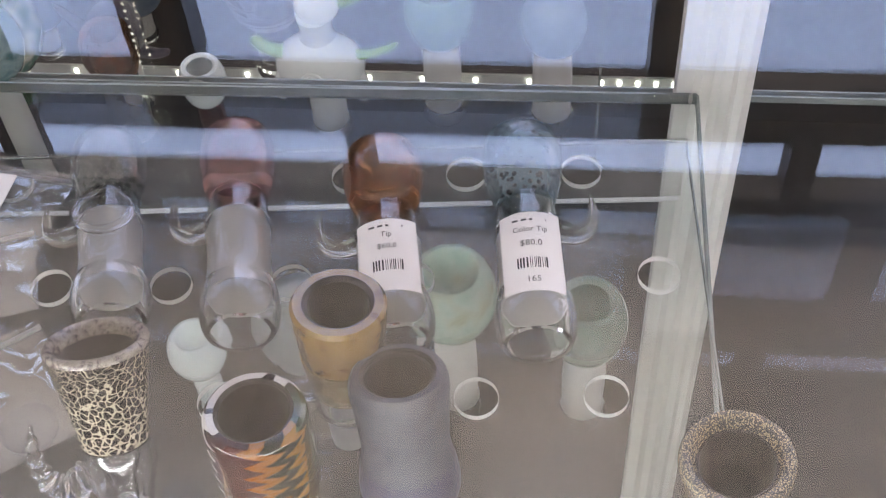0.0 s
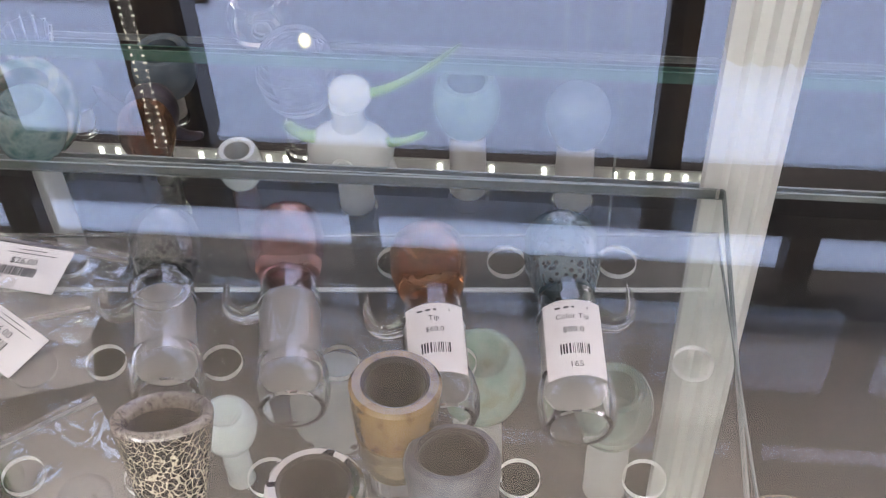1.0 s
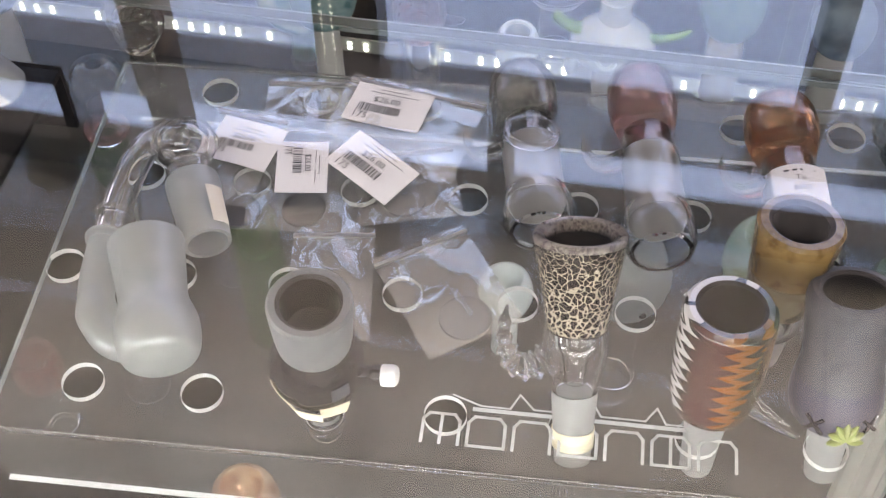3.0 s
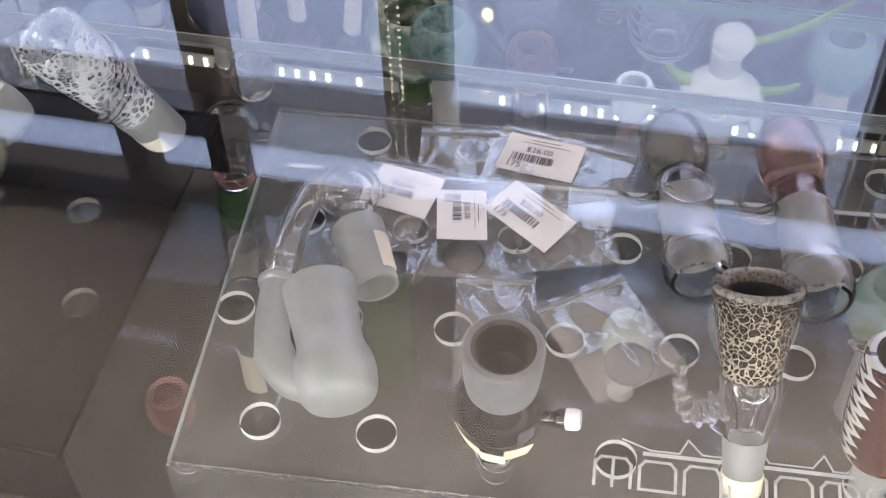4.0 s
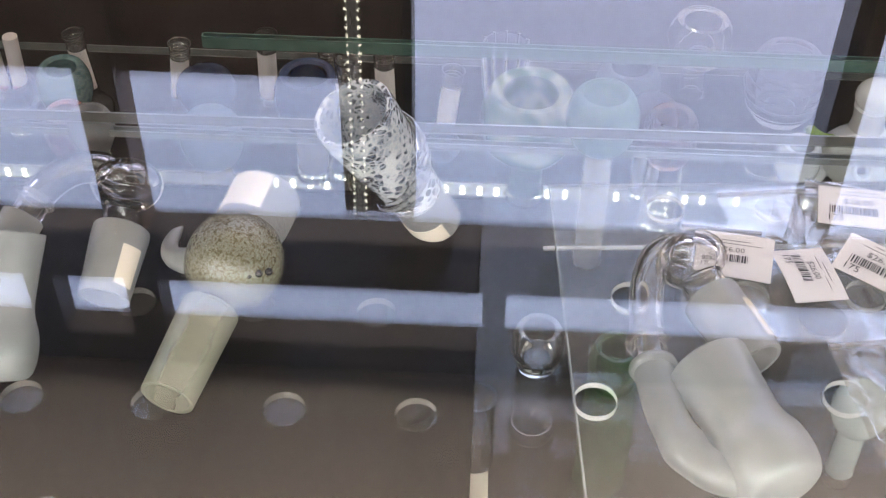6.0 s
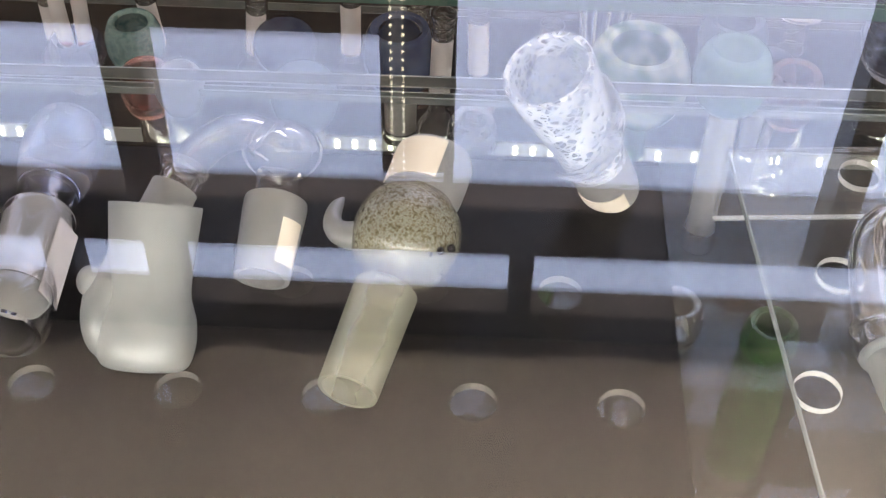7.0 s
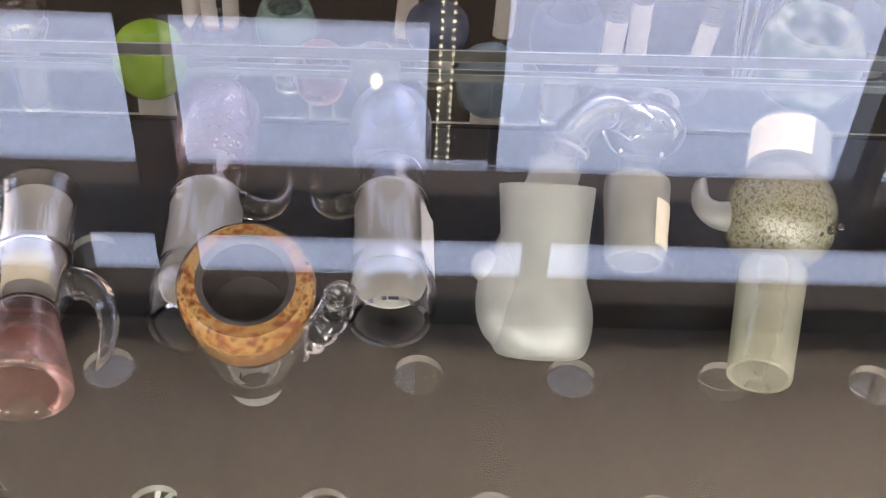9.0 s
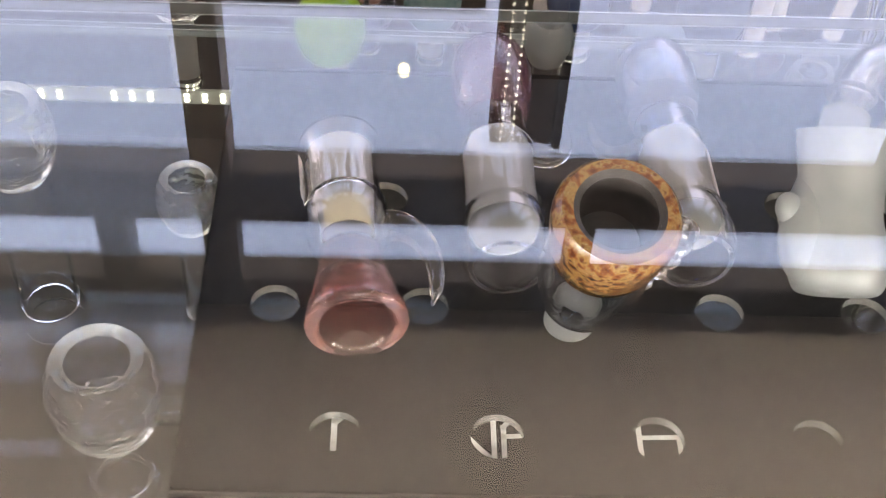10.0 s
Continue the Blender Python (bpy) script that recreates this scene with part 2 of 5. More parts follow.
SLATE_DARK = mottled("dark_slate_glass", [(0.04, 0.04, 0.065), (0.075, 0.072, 0.10)], 90, rough=0.35, bump=0.25)
INK = mottled("black_glass", [(0.010, 0.009, 0.010), (0.025, 0.022, 0.024)], 60, rough=0.12, bump=0.08, coat=0.3)
LEAF = mottled("olive_green_glass", [(0.17, 0.20, 0.05), (0.26, 0.29, 0.10)], 200, rough=0.3, bump=0.1)
AMBER = mottled("amber_fumed_glass", [(0.13, 0.068, 0.018), (0.25, 0.16, 0.060), (0.19, 0.115, 0.038)], 220, rough=0.15, bump=0.25, coat=0.4, transmission=0.15)
AMBER_PALE = mottled("pale_fumed_glass", [(0.28, 0.22, 0.12), (0.40, 0.33, 0.21)], 260, rough=0.2, bump=0.2, transmission=0.5)
RUST = mottled("rust_speckled_glass", [(0.085, 0.020, 0.007), (0.18, 0.062, 0.018), (0.27, 0.165, 0.055), (0.10, 0.026, 0.011)], 420, rough=0.14, bump=0.3, coat=0.4)
ROSE = mottled("rose_glass", [(0.50, 0.16, 0.14), (0.82, 0.45, 0.38), (0.70, 0.32, 0.34)], 330, rough=0.06, bump=0.2, transmission=0.96)
BROWN = mottled("brown_amber_glass", [(0.42, 0.16, 0.06), (0.60, 0.30, 0.14), (0.50, 0.20, 0.09)], 160, rough=0.06, bump=0.1, transmission=0.95)
PLUM = mottled("plum_glass", [(0.50, 0.24, 0.24), (0.68, 0.44, 0.42)], 160, rough=0.06, bump=0.1, transmission=0.95)
DARK_SPECK = speckled("dark_speckled_glass", (0.24, 0.25, 0.24), (0.03, 0.03, 0.03), 430, transmission=0.65, amount=0.42)
BLUE_NET = speckled("blue_net_glass", (0.26, 0.36, 0.42), (0.07, 0.10, 0.14), 420, transmission=0.6, amount=0.4)
PURPLE_DOTS = speckled("purple_dotted_glass", (0.14, 0.05, 0.09), (0.75, 0.66, 0.70), 480, transmission=0.55, amount=0.24)
BLUE_PALE = mottled("pale_blue_glass", [(0.50, 0.56, 0.80), (0.70, 0.75, 0.90)], 80, rough=0.05, bump=0.1, transmission=0.95)
ASH_BALL = mottled("ash_and_opal_glass", [(0.10, 0.08, 0.035), (0.19, 0.17, 0.10), (0.30, 0.31, 0.25), (0.15, 0.12, 0.06)], 850, rough=0.12, bump=0.35, coat=0.3, transmission=0.3)
TEAL = mottled("teal_glass", [(0.10, 0.24, 0.26), (0.30, 0.46, 0.46), (0.16, 0.30, 0.34)], 140, rough=0.1, bump=0.2, transmission=0.3)
NAVY = mottled("navy_glass", [(0.03, 0.05, 0.12), (0.08, 0.12, 0.22)], 80, rough=0.08, bump=0.1, transmission=0.15)
LIME = mottled("lime_glass", [(0.22, 0.42, 0.02), (0.42, 0.62, 0.08)], 60, rough=0.08, bump=0.1, transmission=0.35)
GREEN = mottled("bottle_green_glass", [(0.06, 0.18, 0.05), (0.16, 0.34, 0.10)], 100, rough=0.08, bump=0.1, transmission=0.75)
GREEN_MARBLE = mottled("green_marble_glass", [(0.08, 0.20, 0.06), (0.60, 0.66, 0.56), (0.10, 0.22, 0.18), (0.04, 0.10, 0.05)], 45, rough=0.1, bump=0.1, coat=0.4)
COPPER = mottled("copper_fumed_glass", [(0.34, 0.14, 0.06), (0.70, 0.45, 0.26)], 150, rough=0.1, bump=0.2, metal=0.4)
BLUE_OPAQUE = mottled("blue_grey_glass", [(0.12, 0.18, 0.26), (0.24, 0.32, 0.40)], 70, rough=0.1, bump=0.1, transmission=0.2)
SAND = speckled("sand_speckled_glass", (0.10, 0.098, 0.092), (0.40, 0.33, 0.21), 1900, rough=0.2, amount=0.5)
# dark brown-grey shared by the inner faces of the standing cups
INSIDE = mottled("dark_bowl_inside", [(0.026, 0.022, 0.020), (0.055, 0.048, 0.045)], 120, rough=0.5, bump=0.2)
PAPER = mottled("label_paper", [(0.80, 0.76, 0.75), (0.86, 0.83, 0.82)], 90, rough=0.6, bump=0.05)
TAPE = mottled("masking_tape", [(0.68, 0.60, 0.42), (0.80, 0.74, 0.56)], 200, rough=0.7, bump=0.4)
CREAM_TAPE = mottled("cream_paper_label", [(0.74, 0.66, 0.54), (0.82, 0.75, 0.64)], 150, rough=0.65, bump=0.2)
PRINT = mottled("black_print", [(0.02, 0.02, 0.025), (0.05, 0.05, 0.06)], 200, rough=0.6, bump=0.0)
WHITE_PRINT = mottled("white_screen_print", [(0.40, 0.41, 0.40), (0.52, 0.53, 0.52)], 300, rough=0.5, bump=0.0)
BAG = sheet_glass("polythene_film", (0.96, 0.96, 0.95), haze=0.085, gain=1.8, haze_colour=(0.85, 0.83, 0.82))
BAG_SEAL = mottled("white_zip_seal", [(0.34, 0.33, 0.33), (0.44, 0.43, 0.43)], 300, rough=0.4, bump=0.1, transmission=0.5)
SCREEN_DISC = mottled("dark_steel_screen", [(0.025, 0.025, 0.03), (0.055, 0.055, 0.065)], 900, rough=0.5, bump=0.3)
BLACK_METAL = mottled("black_painted_metal", [(0.012, 0.012, 0.012), (0.022, 0.021, 0.02)], 30, rough=0.35, bump=0.05)
CASE_DARK = mottled("dark_brown_laminate", [(0.013, 0.011, 0.009), (0.025, 0.020, 0.017)], 9, rough=0.5, bump=0.1, stretch=(1, 6, 6))
WHITE_PAINT = mottled("white_gloss_paint", [(0.74, 0.73, 0.70), (0.82, 0.81, 0.78)], 14, rough=0.4, bump=0.1)
WOOD_FRAME = mottled("brown_window_frame", [(0.12, 0.075, 0.045), (0.19, 0.125, 0.08)], 10, rough=0.5, bump=0.2, stretch=(8, 8, 1))
BEAM = mottled("dark_bronze_beam", [(0.020, 0.013, 0.011), (0.036, 0.024, 0.02)], 8, rough=0.55, bump=0.1)
WALL_PAINT = mottled("grey_wall_paint", [(0.42, 0.40, 0.38), (0.50, 0.48, 0.46)], 5, rough=0.8, bump=0.1)
CEILING = tile_ceiling("tan_ceiling_panels")
FLOOR = mottled("brown_floor_boards", [(0.20, 0.17, 0.14), (0.30, 0.26, 0.22)], 4, rough=0.45, bump=0.1, stretch=(1, 8, 1))
LED = glow("led_chip", (1.0, 0.98, 0.80), 9.0)
WARM_BULB = glow("warm_bulb", (1.0, 0.85, 0.45), 30.0)
LED_TAPE = mottled("white_led_tape", [(0.5, 0.5, 0.48), (0.6, 0.6, 0.58)], 100, rough=0.5, bump=0.0)


def outside(name):
    """Open daylight beyond the shop front, paler and lilac lower down."""
    m, n, k, b = material(name)
    n.remove(b)
    co = n.new("ShaderNodeTexCoord")
    sep = n.new("ShaderNodeSeparateXYZ")
    k.new(co.outputs["Object"], sep.inputs[0])
    tex = add(n, "ShaderNodeTexNoise", Scale=1.3, Detail=3.0)
    k.new(co.outputs["Object"], tex.inputs["Vector"])
    ad = n.new("ShaderNodeMath")
    ad.operation = "MULTIPLY_ADD"
    ad.inputs[1].default_value = 0.35
    k.new(tex.outputs[0], ad.inputs[0])
    k.new(sep.outputs["Z"], ad.inputs[2])
    mr = add(n, "ShaderNodeMapRange", From_Min=1.6, From_Max=4.6)
    k.new(ad.outputs[0], mr.inputs["Value"])
    r = ramp_of(n, [(0.0, (0.74, 0.64, 0.72)), (0.35, (0.63, 0.57, 0.75)), (0.62, (0.53, 0.54, 0.77)), (1.0, (0.48, 0.56, 0.84))])
    k.new(mr.outputs[0], r.inputs[0])
    em = add(n, "ShaderNodeEmission", Strength=6.2)
    k.new(r.outputs[0], em.inputs["Color"])
    k.new(em.outputs[0], n["Material Output"].inputs["Surface"])
    return m


OUTSIDE = outside("daylight_outside")
# warm emission for an unseen sheet that lifts the ceiling's brightness
CEILING_FILL = glow("ceiling_fill_glow", (1.0, 0.90, 0.80), 13.0)


# ---- mesh helpers ----
def mesh_of(name, bm, mats, smooth=True):
    me = bpy.data.meshes.new(name)
    bm.normal_update()
    bm.to_mesh(me)
    bm.free()
    for m in (mats if isinstance(mats, (list, tuple)) else [mats]):
        me.materials.append(m)
    if smooth:
        for p in me.polygons:
            p.use_smooth = True
        me.set_sharp_from_angle(angle=radians(38))
    return me


def part(name, bm, mats, parent, label="", smooth=True):
    ob = new(name, mesh_of(name, bm, mats, smooth))
    ob.parent = parent
    if label:
        ob["label"] = label
    return ob


def thing(name, m, label, category, group="", kind=""):
    ob = new(name)
    ob.empty_display_size = 0.01
    ob.matrix_world = m
    return tagged(ob, label, category, group, kind)


def box(bm, x0, y0, z0, x1, y1, z1, bevel=0.0, mat=0):
    vs = [bm.verts.new((x, y, z)) for z in (z0, z1) for y in (y0, y1) for x in (x0, x1)]
    fs = [bm.faces.new([vs[i] for i in q]) for q in ((0, 2, 3, 1), (4, 5, 7, 6), (0, 1, 5, 4), (2, 6, 7, 3), (0, 4, 6, 2), (1, 3, 7, 5))]
    for f in fs:
        f.material_index = mat
    if bevel:
        es = list({e for f in fs for e in f.edges})
        bmesh.ops.bevel(bm, geom=es, offset=bevel, segments=2, affect="EDGES", profile=0.5)
    return bm


def block(*a, bevel=0.0):
    return box(bmesh.new(), *a, bevel=bevel)


def smooth_profile(pts, steps=4):
    """Catmull-Rom through (r, h) points; repeated points keep a corner."""
    out = []
    for i in range(len(pts) - 1):
        p0, p1, p2, p3 = pts[max(0, i - 1)], pts[i], pts[i + 1], pts[min(len(pts) - 1, i + 2)]
        if p1 == p2:
            continue
        for s in range(steps):
            t = s / steps
            out.append(tuple(0.5 * (2 * b + (c - a) * t + (2 * a - 5 * b + 4 * c - d) * t * t + (3 * b - a - 3 * c + d) * t ** 3)
                             for a, b, c, d in zip(p0, p1, p2, p3)))
    out.append(pts[-1])
    return [(max(0.0, r), h) for r, h in out]


def revolve(profile, seg=40, bm=None, closed=False, wobble=0.0, phase=0.0):
    bm = bm or bmesh.new()
    rings = []
    for r, h in profile:
        if r < 1e-6:
            rings.append([bm.verts.new((0, 0, h))])
        else:
            ring = []
            for i in range(seg):
                a = 2 * math.pi * i / seg
                rr = r * (1 + wobble * math.sin(2 * a + phase + h * 90))
                ring.append(bm.verts.new((rr * math.cos(a), rr * math.sin(a), h)))
            rings.append(ring)
    pairs = list(zip(rings, rings[1:])) + ([(rings[-1], rings[0])] if closed else [])
    for a, b in pairs:
        for i in range(seg):
            j = (i + 1) % seg
            if len(a) == 1 and len(b) == 1:
                continue
            if len(a) == 1:
                bm.faces.new((a[0], b[j], b[i]))
            elif len(b) == 1:
                bm.faces.new((a[i], a[j], b[0]))
            else:
                bm.faces.new((a[i], a[j], b[j], b[i]))
    bmesh.ops.recalc_face_normals(bm, faces=bm.faces)
    return bm


def shell(outer, wall, seg=40, wobble=0.0):
    """A hollow turned body, open at both ends, with real wall thickness."""
    inner = [(max(0.0006, r - wall), h) for r, h in outer]
    return revolve(outer + inner[::-1], seg, closed=True, wobble=wobble)


def cup(outer, wall, floor_h, seg=44, wobble=0.0):
    """A bowl: outer profile from the foot up to the rim, rounded rim, inside down to a floor."""
    top_r, top_h = outer[-1]
    rim = [(top_r - wall * 0.2, top_h + wall * 0.25), (top_r - wall * 0.7, top_h + wall * 0.25)]
    inside = [(max(0.001, r - wall), h) for r, h in outer if h > floor_h][::-1]
    last = inside[-1][0] if inside else top_r - wall
    bm = revolve([(0, outer[0][1])] + outer + rim + inside + [(last * 0.5, floor_h), (0, floor_h - 0.0006)], seg, wobble=wobble)
    bm.normal_update()
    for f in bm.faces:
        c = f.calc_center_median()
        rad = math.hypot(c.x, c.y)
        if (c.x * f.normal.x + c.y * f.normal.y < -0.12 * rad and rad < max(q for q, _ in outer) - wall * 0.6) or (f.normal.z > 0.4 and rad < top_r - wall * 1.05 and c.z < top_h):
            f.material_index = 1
    return bm


def bend_points(ctrl, n=18):
    out = []
    m = len(ctrl) - 1
    for i in range(n + 1):
        t = i / n
        p = Vector((0, 0, 0))
        for j, c in enumerate(ctrl):
            p += Vector(c) * (math.comb(m, j) * t ** j * (1 - t) ** (m - j))
        out.append(p)
    return out


def pipe(path, r, wall, seg=24):
    """A hollow round pipe along a path, open at both ends."""
    bm = bmesh.new()
    path = [Vector(p) for p in path]
    n, up, rings = len(path), Vector((0.3, 0.9, 0.2)), []
    for i, p in enumerate(path):
        d = (path[min(n - 1, i + 1)] - path[max(0, i - 1)]).normalized()
        a = d.cross(up).normalized()
        c = d.cross(a)
        rings.append([[bm.verts.new(p + (a * math.cos(q) + c * math.sin(q)) * k) for q in (2 * math.pi * s / seg for s in range(seg))] for k in (r, r - wall)])
    for i in range(seg):
        j = (i + 1) % seg
        for ra, rb in zip(rings, rings[1:]):
            bm.faces.new((ra[0][i], ra[0][j], rb[0][j], rb[0][i]))
            bm.faces.new((ra[1][j], ra[1][i], rb[1][i], rb[1][j]))
        for g in (rings[0], rings[-1]):
            bm.faces.new((g[0][i], g[0][j], g[1][j], g[1][i]))
    bmesh.ops.recalc_face_normals(bm, faces=bm.faces)
    return bm


def tube(path, radius, seg=16, bm=None):
    """A round rod along a path; radius is a function of 0..1; the ends close to a point."""
    bm = bm or bmesh.new()
    path = [Vector(p) for p in path]
    n = len(path)
    up = Vector((0.3, 0.9, 0.2))
    rings = []
    for i, p in enumerate(path):
        t = (path[min(n - 1, i + 1)] - path[max(0, i - 1)]).normalized()
        a = t.cross(up)
        a = a.normalized() if a.length > 1e-4 else t.orthogonal().normalized()
        b = t.cross(a)
        r = radius(i / (n - 1))
        rings.append([bm.verts.new(p + (a * math.cos(q) + b * math.sin(q)) * r) for q in (2 * math.pi * s / seg for s in range(seg))])
    for ra, rb in zip(rings, rings[1:]):
        for i in range(seg):
            j = (i + 1) % seg
            bm.faces.new((ra[i], ra[j], rb[j], rb[i]))
    bm.faces.new(rings[0][::-1])
    bm.faces.new(rings[-1])
    bmesh.ops.recalc_face_normals(bm, faces=bm.faces)
    return bm


def horn(ctrl, r0, r1=0.0008, n=20, ripple=0.0, waves=0):
    return tube(bend_points(ctrl, n), lambda t: (r0 * (1 - t) + r1 * t) * (1 + ripple * math.sin(t * waves * 2 * math.pi)) * min(1.0, 0.35 + 6 * (1 - t)))


def ball(c, r, squash=(1, 1, 1), seg=24):
    bm = bmesh.new()
    bmesh.ops.create_uvsphere(bm, u_segments=seg, v_segments=seg // 2, radius=r)
    bmesh.ops.scale(bm, vec=squash, verts=bm.verts)
    bmesh.ops.translate(bm, vec=c, verts=bm.verts)
    return bm


def flipped(bm):
    """The inside of a hollow: faces look into the cavity."""
    bmesh.ops.reverse_faces(bm, faces=bm.faces)
    return bm


def ring_torus(c, major, minor, axis=(0, 0, 1), seg=28):
    bm = bmesh.new()
    bend = [(major * math.cos(2 * math.pi * i / seg), major * math.sin(2 * math.pi * i / seg)) for i in range(seg)]
    turn = Vector((0, 0, 1)).rotation_difference(Vector(axis)).to_matrix()
    rings = []
    for i, (x, y) in enumerate(bend):
        d = Vector((x, y, 0)).normalized()
        rings.append([bm.verts.new(Vector(c) + turn @ (Vector((x, y, 0)) + d * minor * math.cos(q) + Vector((0, 0, minor * math.sin(q)))))
                      for q in (2 * math.pi * s / 10 for s in range(10))])
    for i in range(seg):
        a, b = rings[i], rings[(i + 1) % seg]
        for s in range(10):
            t = (s + 1) % 10
            bm.faces.new((a[s], b[s], b[t], a[t]))
    return bm


def axis_pose(foot, tip, spin=0.0):
    """The pose whose z runs from foot to tip, with its x as near the world's x as can be."""
    z = (Vector(tip) - Vector(foot)).normalized()
    x = Vector((1, 0, 0)) if abs(z.x) < 0.9 else Vector((0, 0, 1))
    x = (x - z * x.dot(z)).normalized()
    y = z.cross(x)
    m = Matrix((x, y, z)).transposed().to_4x4()
    return Matrix.Translation(foot) @ m @ pose(0, 0, 0, 0, 0, spin), (Vector(tip) - Vector(foot)).length


def arc_patch(r0, r1, h0, h1, a0, a1, n=14, thick=0.0003, curl=0.0):
    """A paper label wrapped round a turned body, from angle a0 to a1 (degrees)."""
    bm = bmesh.new()
    grid = []
    for s in range(5):
        v = s / 4
        h, r = h0 + (h1 - h0) * v, r0 + (r1 - r0) * v
        row = []
        for i in range(n + 1):
            u = i / n
            a = radians(a0 + (a1 - a0) * u)
            rr = r + curl * (u ** 4)
            row.append((bm.verts.new((rr * math.cos(a), rr * math.sin(a), h)), bm.verts.new(((rr + thick) * math.cos(a), (rr + thick) * math.sin(a), h))))
        grid.append(row)
    for ra, rb in zip(grid, grid[1:]):
        for i in range(n):
            for k in (0, 1):
                bm.faces.new((ra[i][k], ra[i + 1][k], rb[i + 1][k], rb[i][k]))
    for i in range(n):
        for row in (grid[0], grid[-1]):
            bm.faces.new((row[i][0], row[i + 1][0], row[i + 1][1], row[i][1]))
    bmesh.ops.recalc_face_normals(bm, faces=bm.faces)
    return bm


def letters(text, size, parent, m, mat, name="print", align="CENTER"):
    cu = bpy.data.curves.new("lettering", "FONT")
    cu.body, cu.size, cu.align_x, cu.align_y, cu.resolution_u = text, size, align, "CENTER", 2
    tmp = new("lettering", cu)
    bpy.context.view_layer.update()
    me = bpy.data.meshes.new_from_object(tmp.evaluated_get(bpy.context.evaluated_depsgraph_get()))
    bpy.data.objects.remove(tmp)
    me.name = name
    me.materials.clear()
    me.materials.append(mat)
    ob = new(name, me)
    ob.parent = parent
    ob.matrix_local = m
    return ob


def wrap(ob, r, centre_angle):
    """Bends a flat print (x across, y along the axis) round a body of radius r."""
    for v in ob.data.vertices:
        x, y, z = v.co
        a = radians(centre_angle) + x / r
        v.co = (r * math.cos(a), r * math.sin(a), y)
    return ob


def bars_mesh(spec):
    """Thin printed bars, each x0, x1, y0, y1."""
    bm = bmesh.new()
    for x0, x1, y0, y1 in spec:
        vs = [bm.verts.new(p) for p in ((x0, y0, 0), (x1, y0, 0), (x1, y1, 0), (x0, y1, 0))]
        bm.faces.new(vs)
    return bm


def barcode(w, h, seed):
    rnd = random.Random(seed)
    x, out = -w / 2, []
    while x < w / 2 - 0.0004:
        b = rnd.choice((0.00022, 0.00035, 0.0006))
        out.append((x, min(w / 2, x + b), -h / 2, h / 2))
        x += b + rnd.choice((0.00025, 0.0004, 0.0006))
    return out


# ---- the room ----
def structure(name, bm, mats, smooth=False):
    return tagged(new(name, mesh_of(name, bm, mats, smooth)), kind="structure")


WALL_Y, CEIL = 1.556, 2.692
structure("floor", block(-4, -3.6, -0.1, 3.2, WALL_Y + 0.06, 0), FLOOR)
structure("ceiling", block(-4, -3.6, CEIL, 3.2, WALL_Y + 0.06, CEIL + 0.1), CEILING)
structure("wall_west", block(-4.1, -3.6, 0, -4, WALL_Y, CEIL), WALL_PAINT)
structure("wall_east", block(3.2, -3.6, 0, 3.3, WALL_Y, CEIL), WALL_PAINT)
structure("wall_south", block(-4, -3.7, 0, 3.2, -3.6, CEIL), WALL_PAINT)

# shop front: header, beam, sill panels, posts; openings go through
front = bmesh.new()
Y0, Y1 = WALL_Y, WALL_Y + 0.06
WIN_TOP, TRAN_LOW, TRAN_TOP = 2.372, 2.483, 2.622
box(front, -4, Y0, TRAN_TOP, 3.2, Y1, CEIL)                    # header
box(front, -4, Y0, WIN_TOP, 3.2, Y1, TRAN_LOW)                 # beam between transoms and windows
box(front, -4, Y0, 0, 3.2, Y1, 0.75)                           # stall riser
structure("wall_north", front, BEAM)
for i, (x0, x1) in enumerate([(-1.030, -0.981), (-0.857, -0.801), (-0.248, -0.209), (0.486, 0.533), (-1.7, -1.65), (1.05, 1.10), (-2.5, -2.45), (1.8, 1.85), (-3.3, -3.25), (2.6, 2.65)]):
    structure("transom_post_%d" % (i + 1), block(x0, Y0, TRAN_LOW, x1, Y1, TRAN_TOP), BEAM)
for i, (x0, x1, mat) in enumerate([(-0.861, -0.800, WOOD_FRAME), (0.242, 0.264, BLACK_METAL), (0.2645, 0.287, WOOD_FRAME), (0.633, 0.69, WOOD_FRAME),
                                   (-1.50, -1.44, WOOD_FRAME), (1.20, 1.26, WOOD_FRAME), (-2.2, -2.14, WOOD_FRAME), (1.9, 1.96, WOOD_FRAME), (-3.1, -3.04, WOOD_FRAME), (2.6, 2.66, WOOD_FRAME)]):
    structure("mullion_%d" % (i + 1), block(x0, Y0 - 0.012, 0.75, x1, Y1 - 0.002, WIN_TOP), mat)
for i, (x0, x1) in enumerate([(-0.800, -0.420), (-1.44, -0.861)]):
    structure("low_panel_%d" % (i + 1), block(x0, Y0 + 0.01, 0.75, x1, Y1 - 0.01, 2.056), WOOD_FRAME)
# a brown door stile with a black edge, standing in front of the windows
structure("door_1", block(-0.428, 1.251, 0.0, -0.3525, 1.290, 2.030, bevel=0.002), WOOD_FRAME)
structure("door_edge_1", block(-0.352, 1.246, 0.0, -0.341, 1.295, 2.032), BLACK_METAL)
back = bmesh.new()
box(back, -9, 4.2, 0.0, 8, 4.25, 7.5)
tagged(structure("backdrop", back, OUTSIDE), "pale blue daylight beyond the shop front", "sky")
# glowing ground sheet, out of view, added to light the ceiling through the windows
fill_sheet = bmesh.new()
box(fill_sheet, -9, 1.70, -0.15, 8, 4.19, -0.1)
tagged(structure("backdrop_ceiling_fill", fill_sheet, CEILING_FILL), "unseen glowing sheet added outside to brighten the ceiling", "pavement")

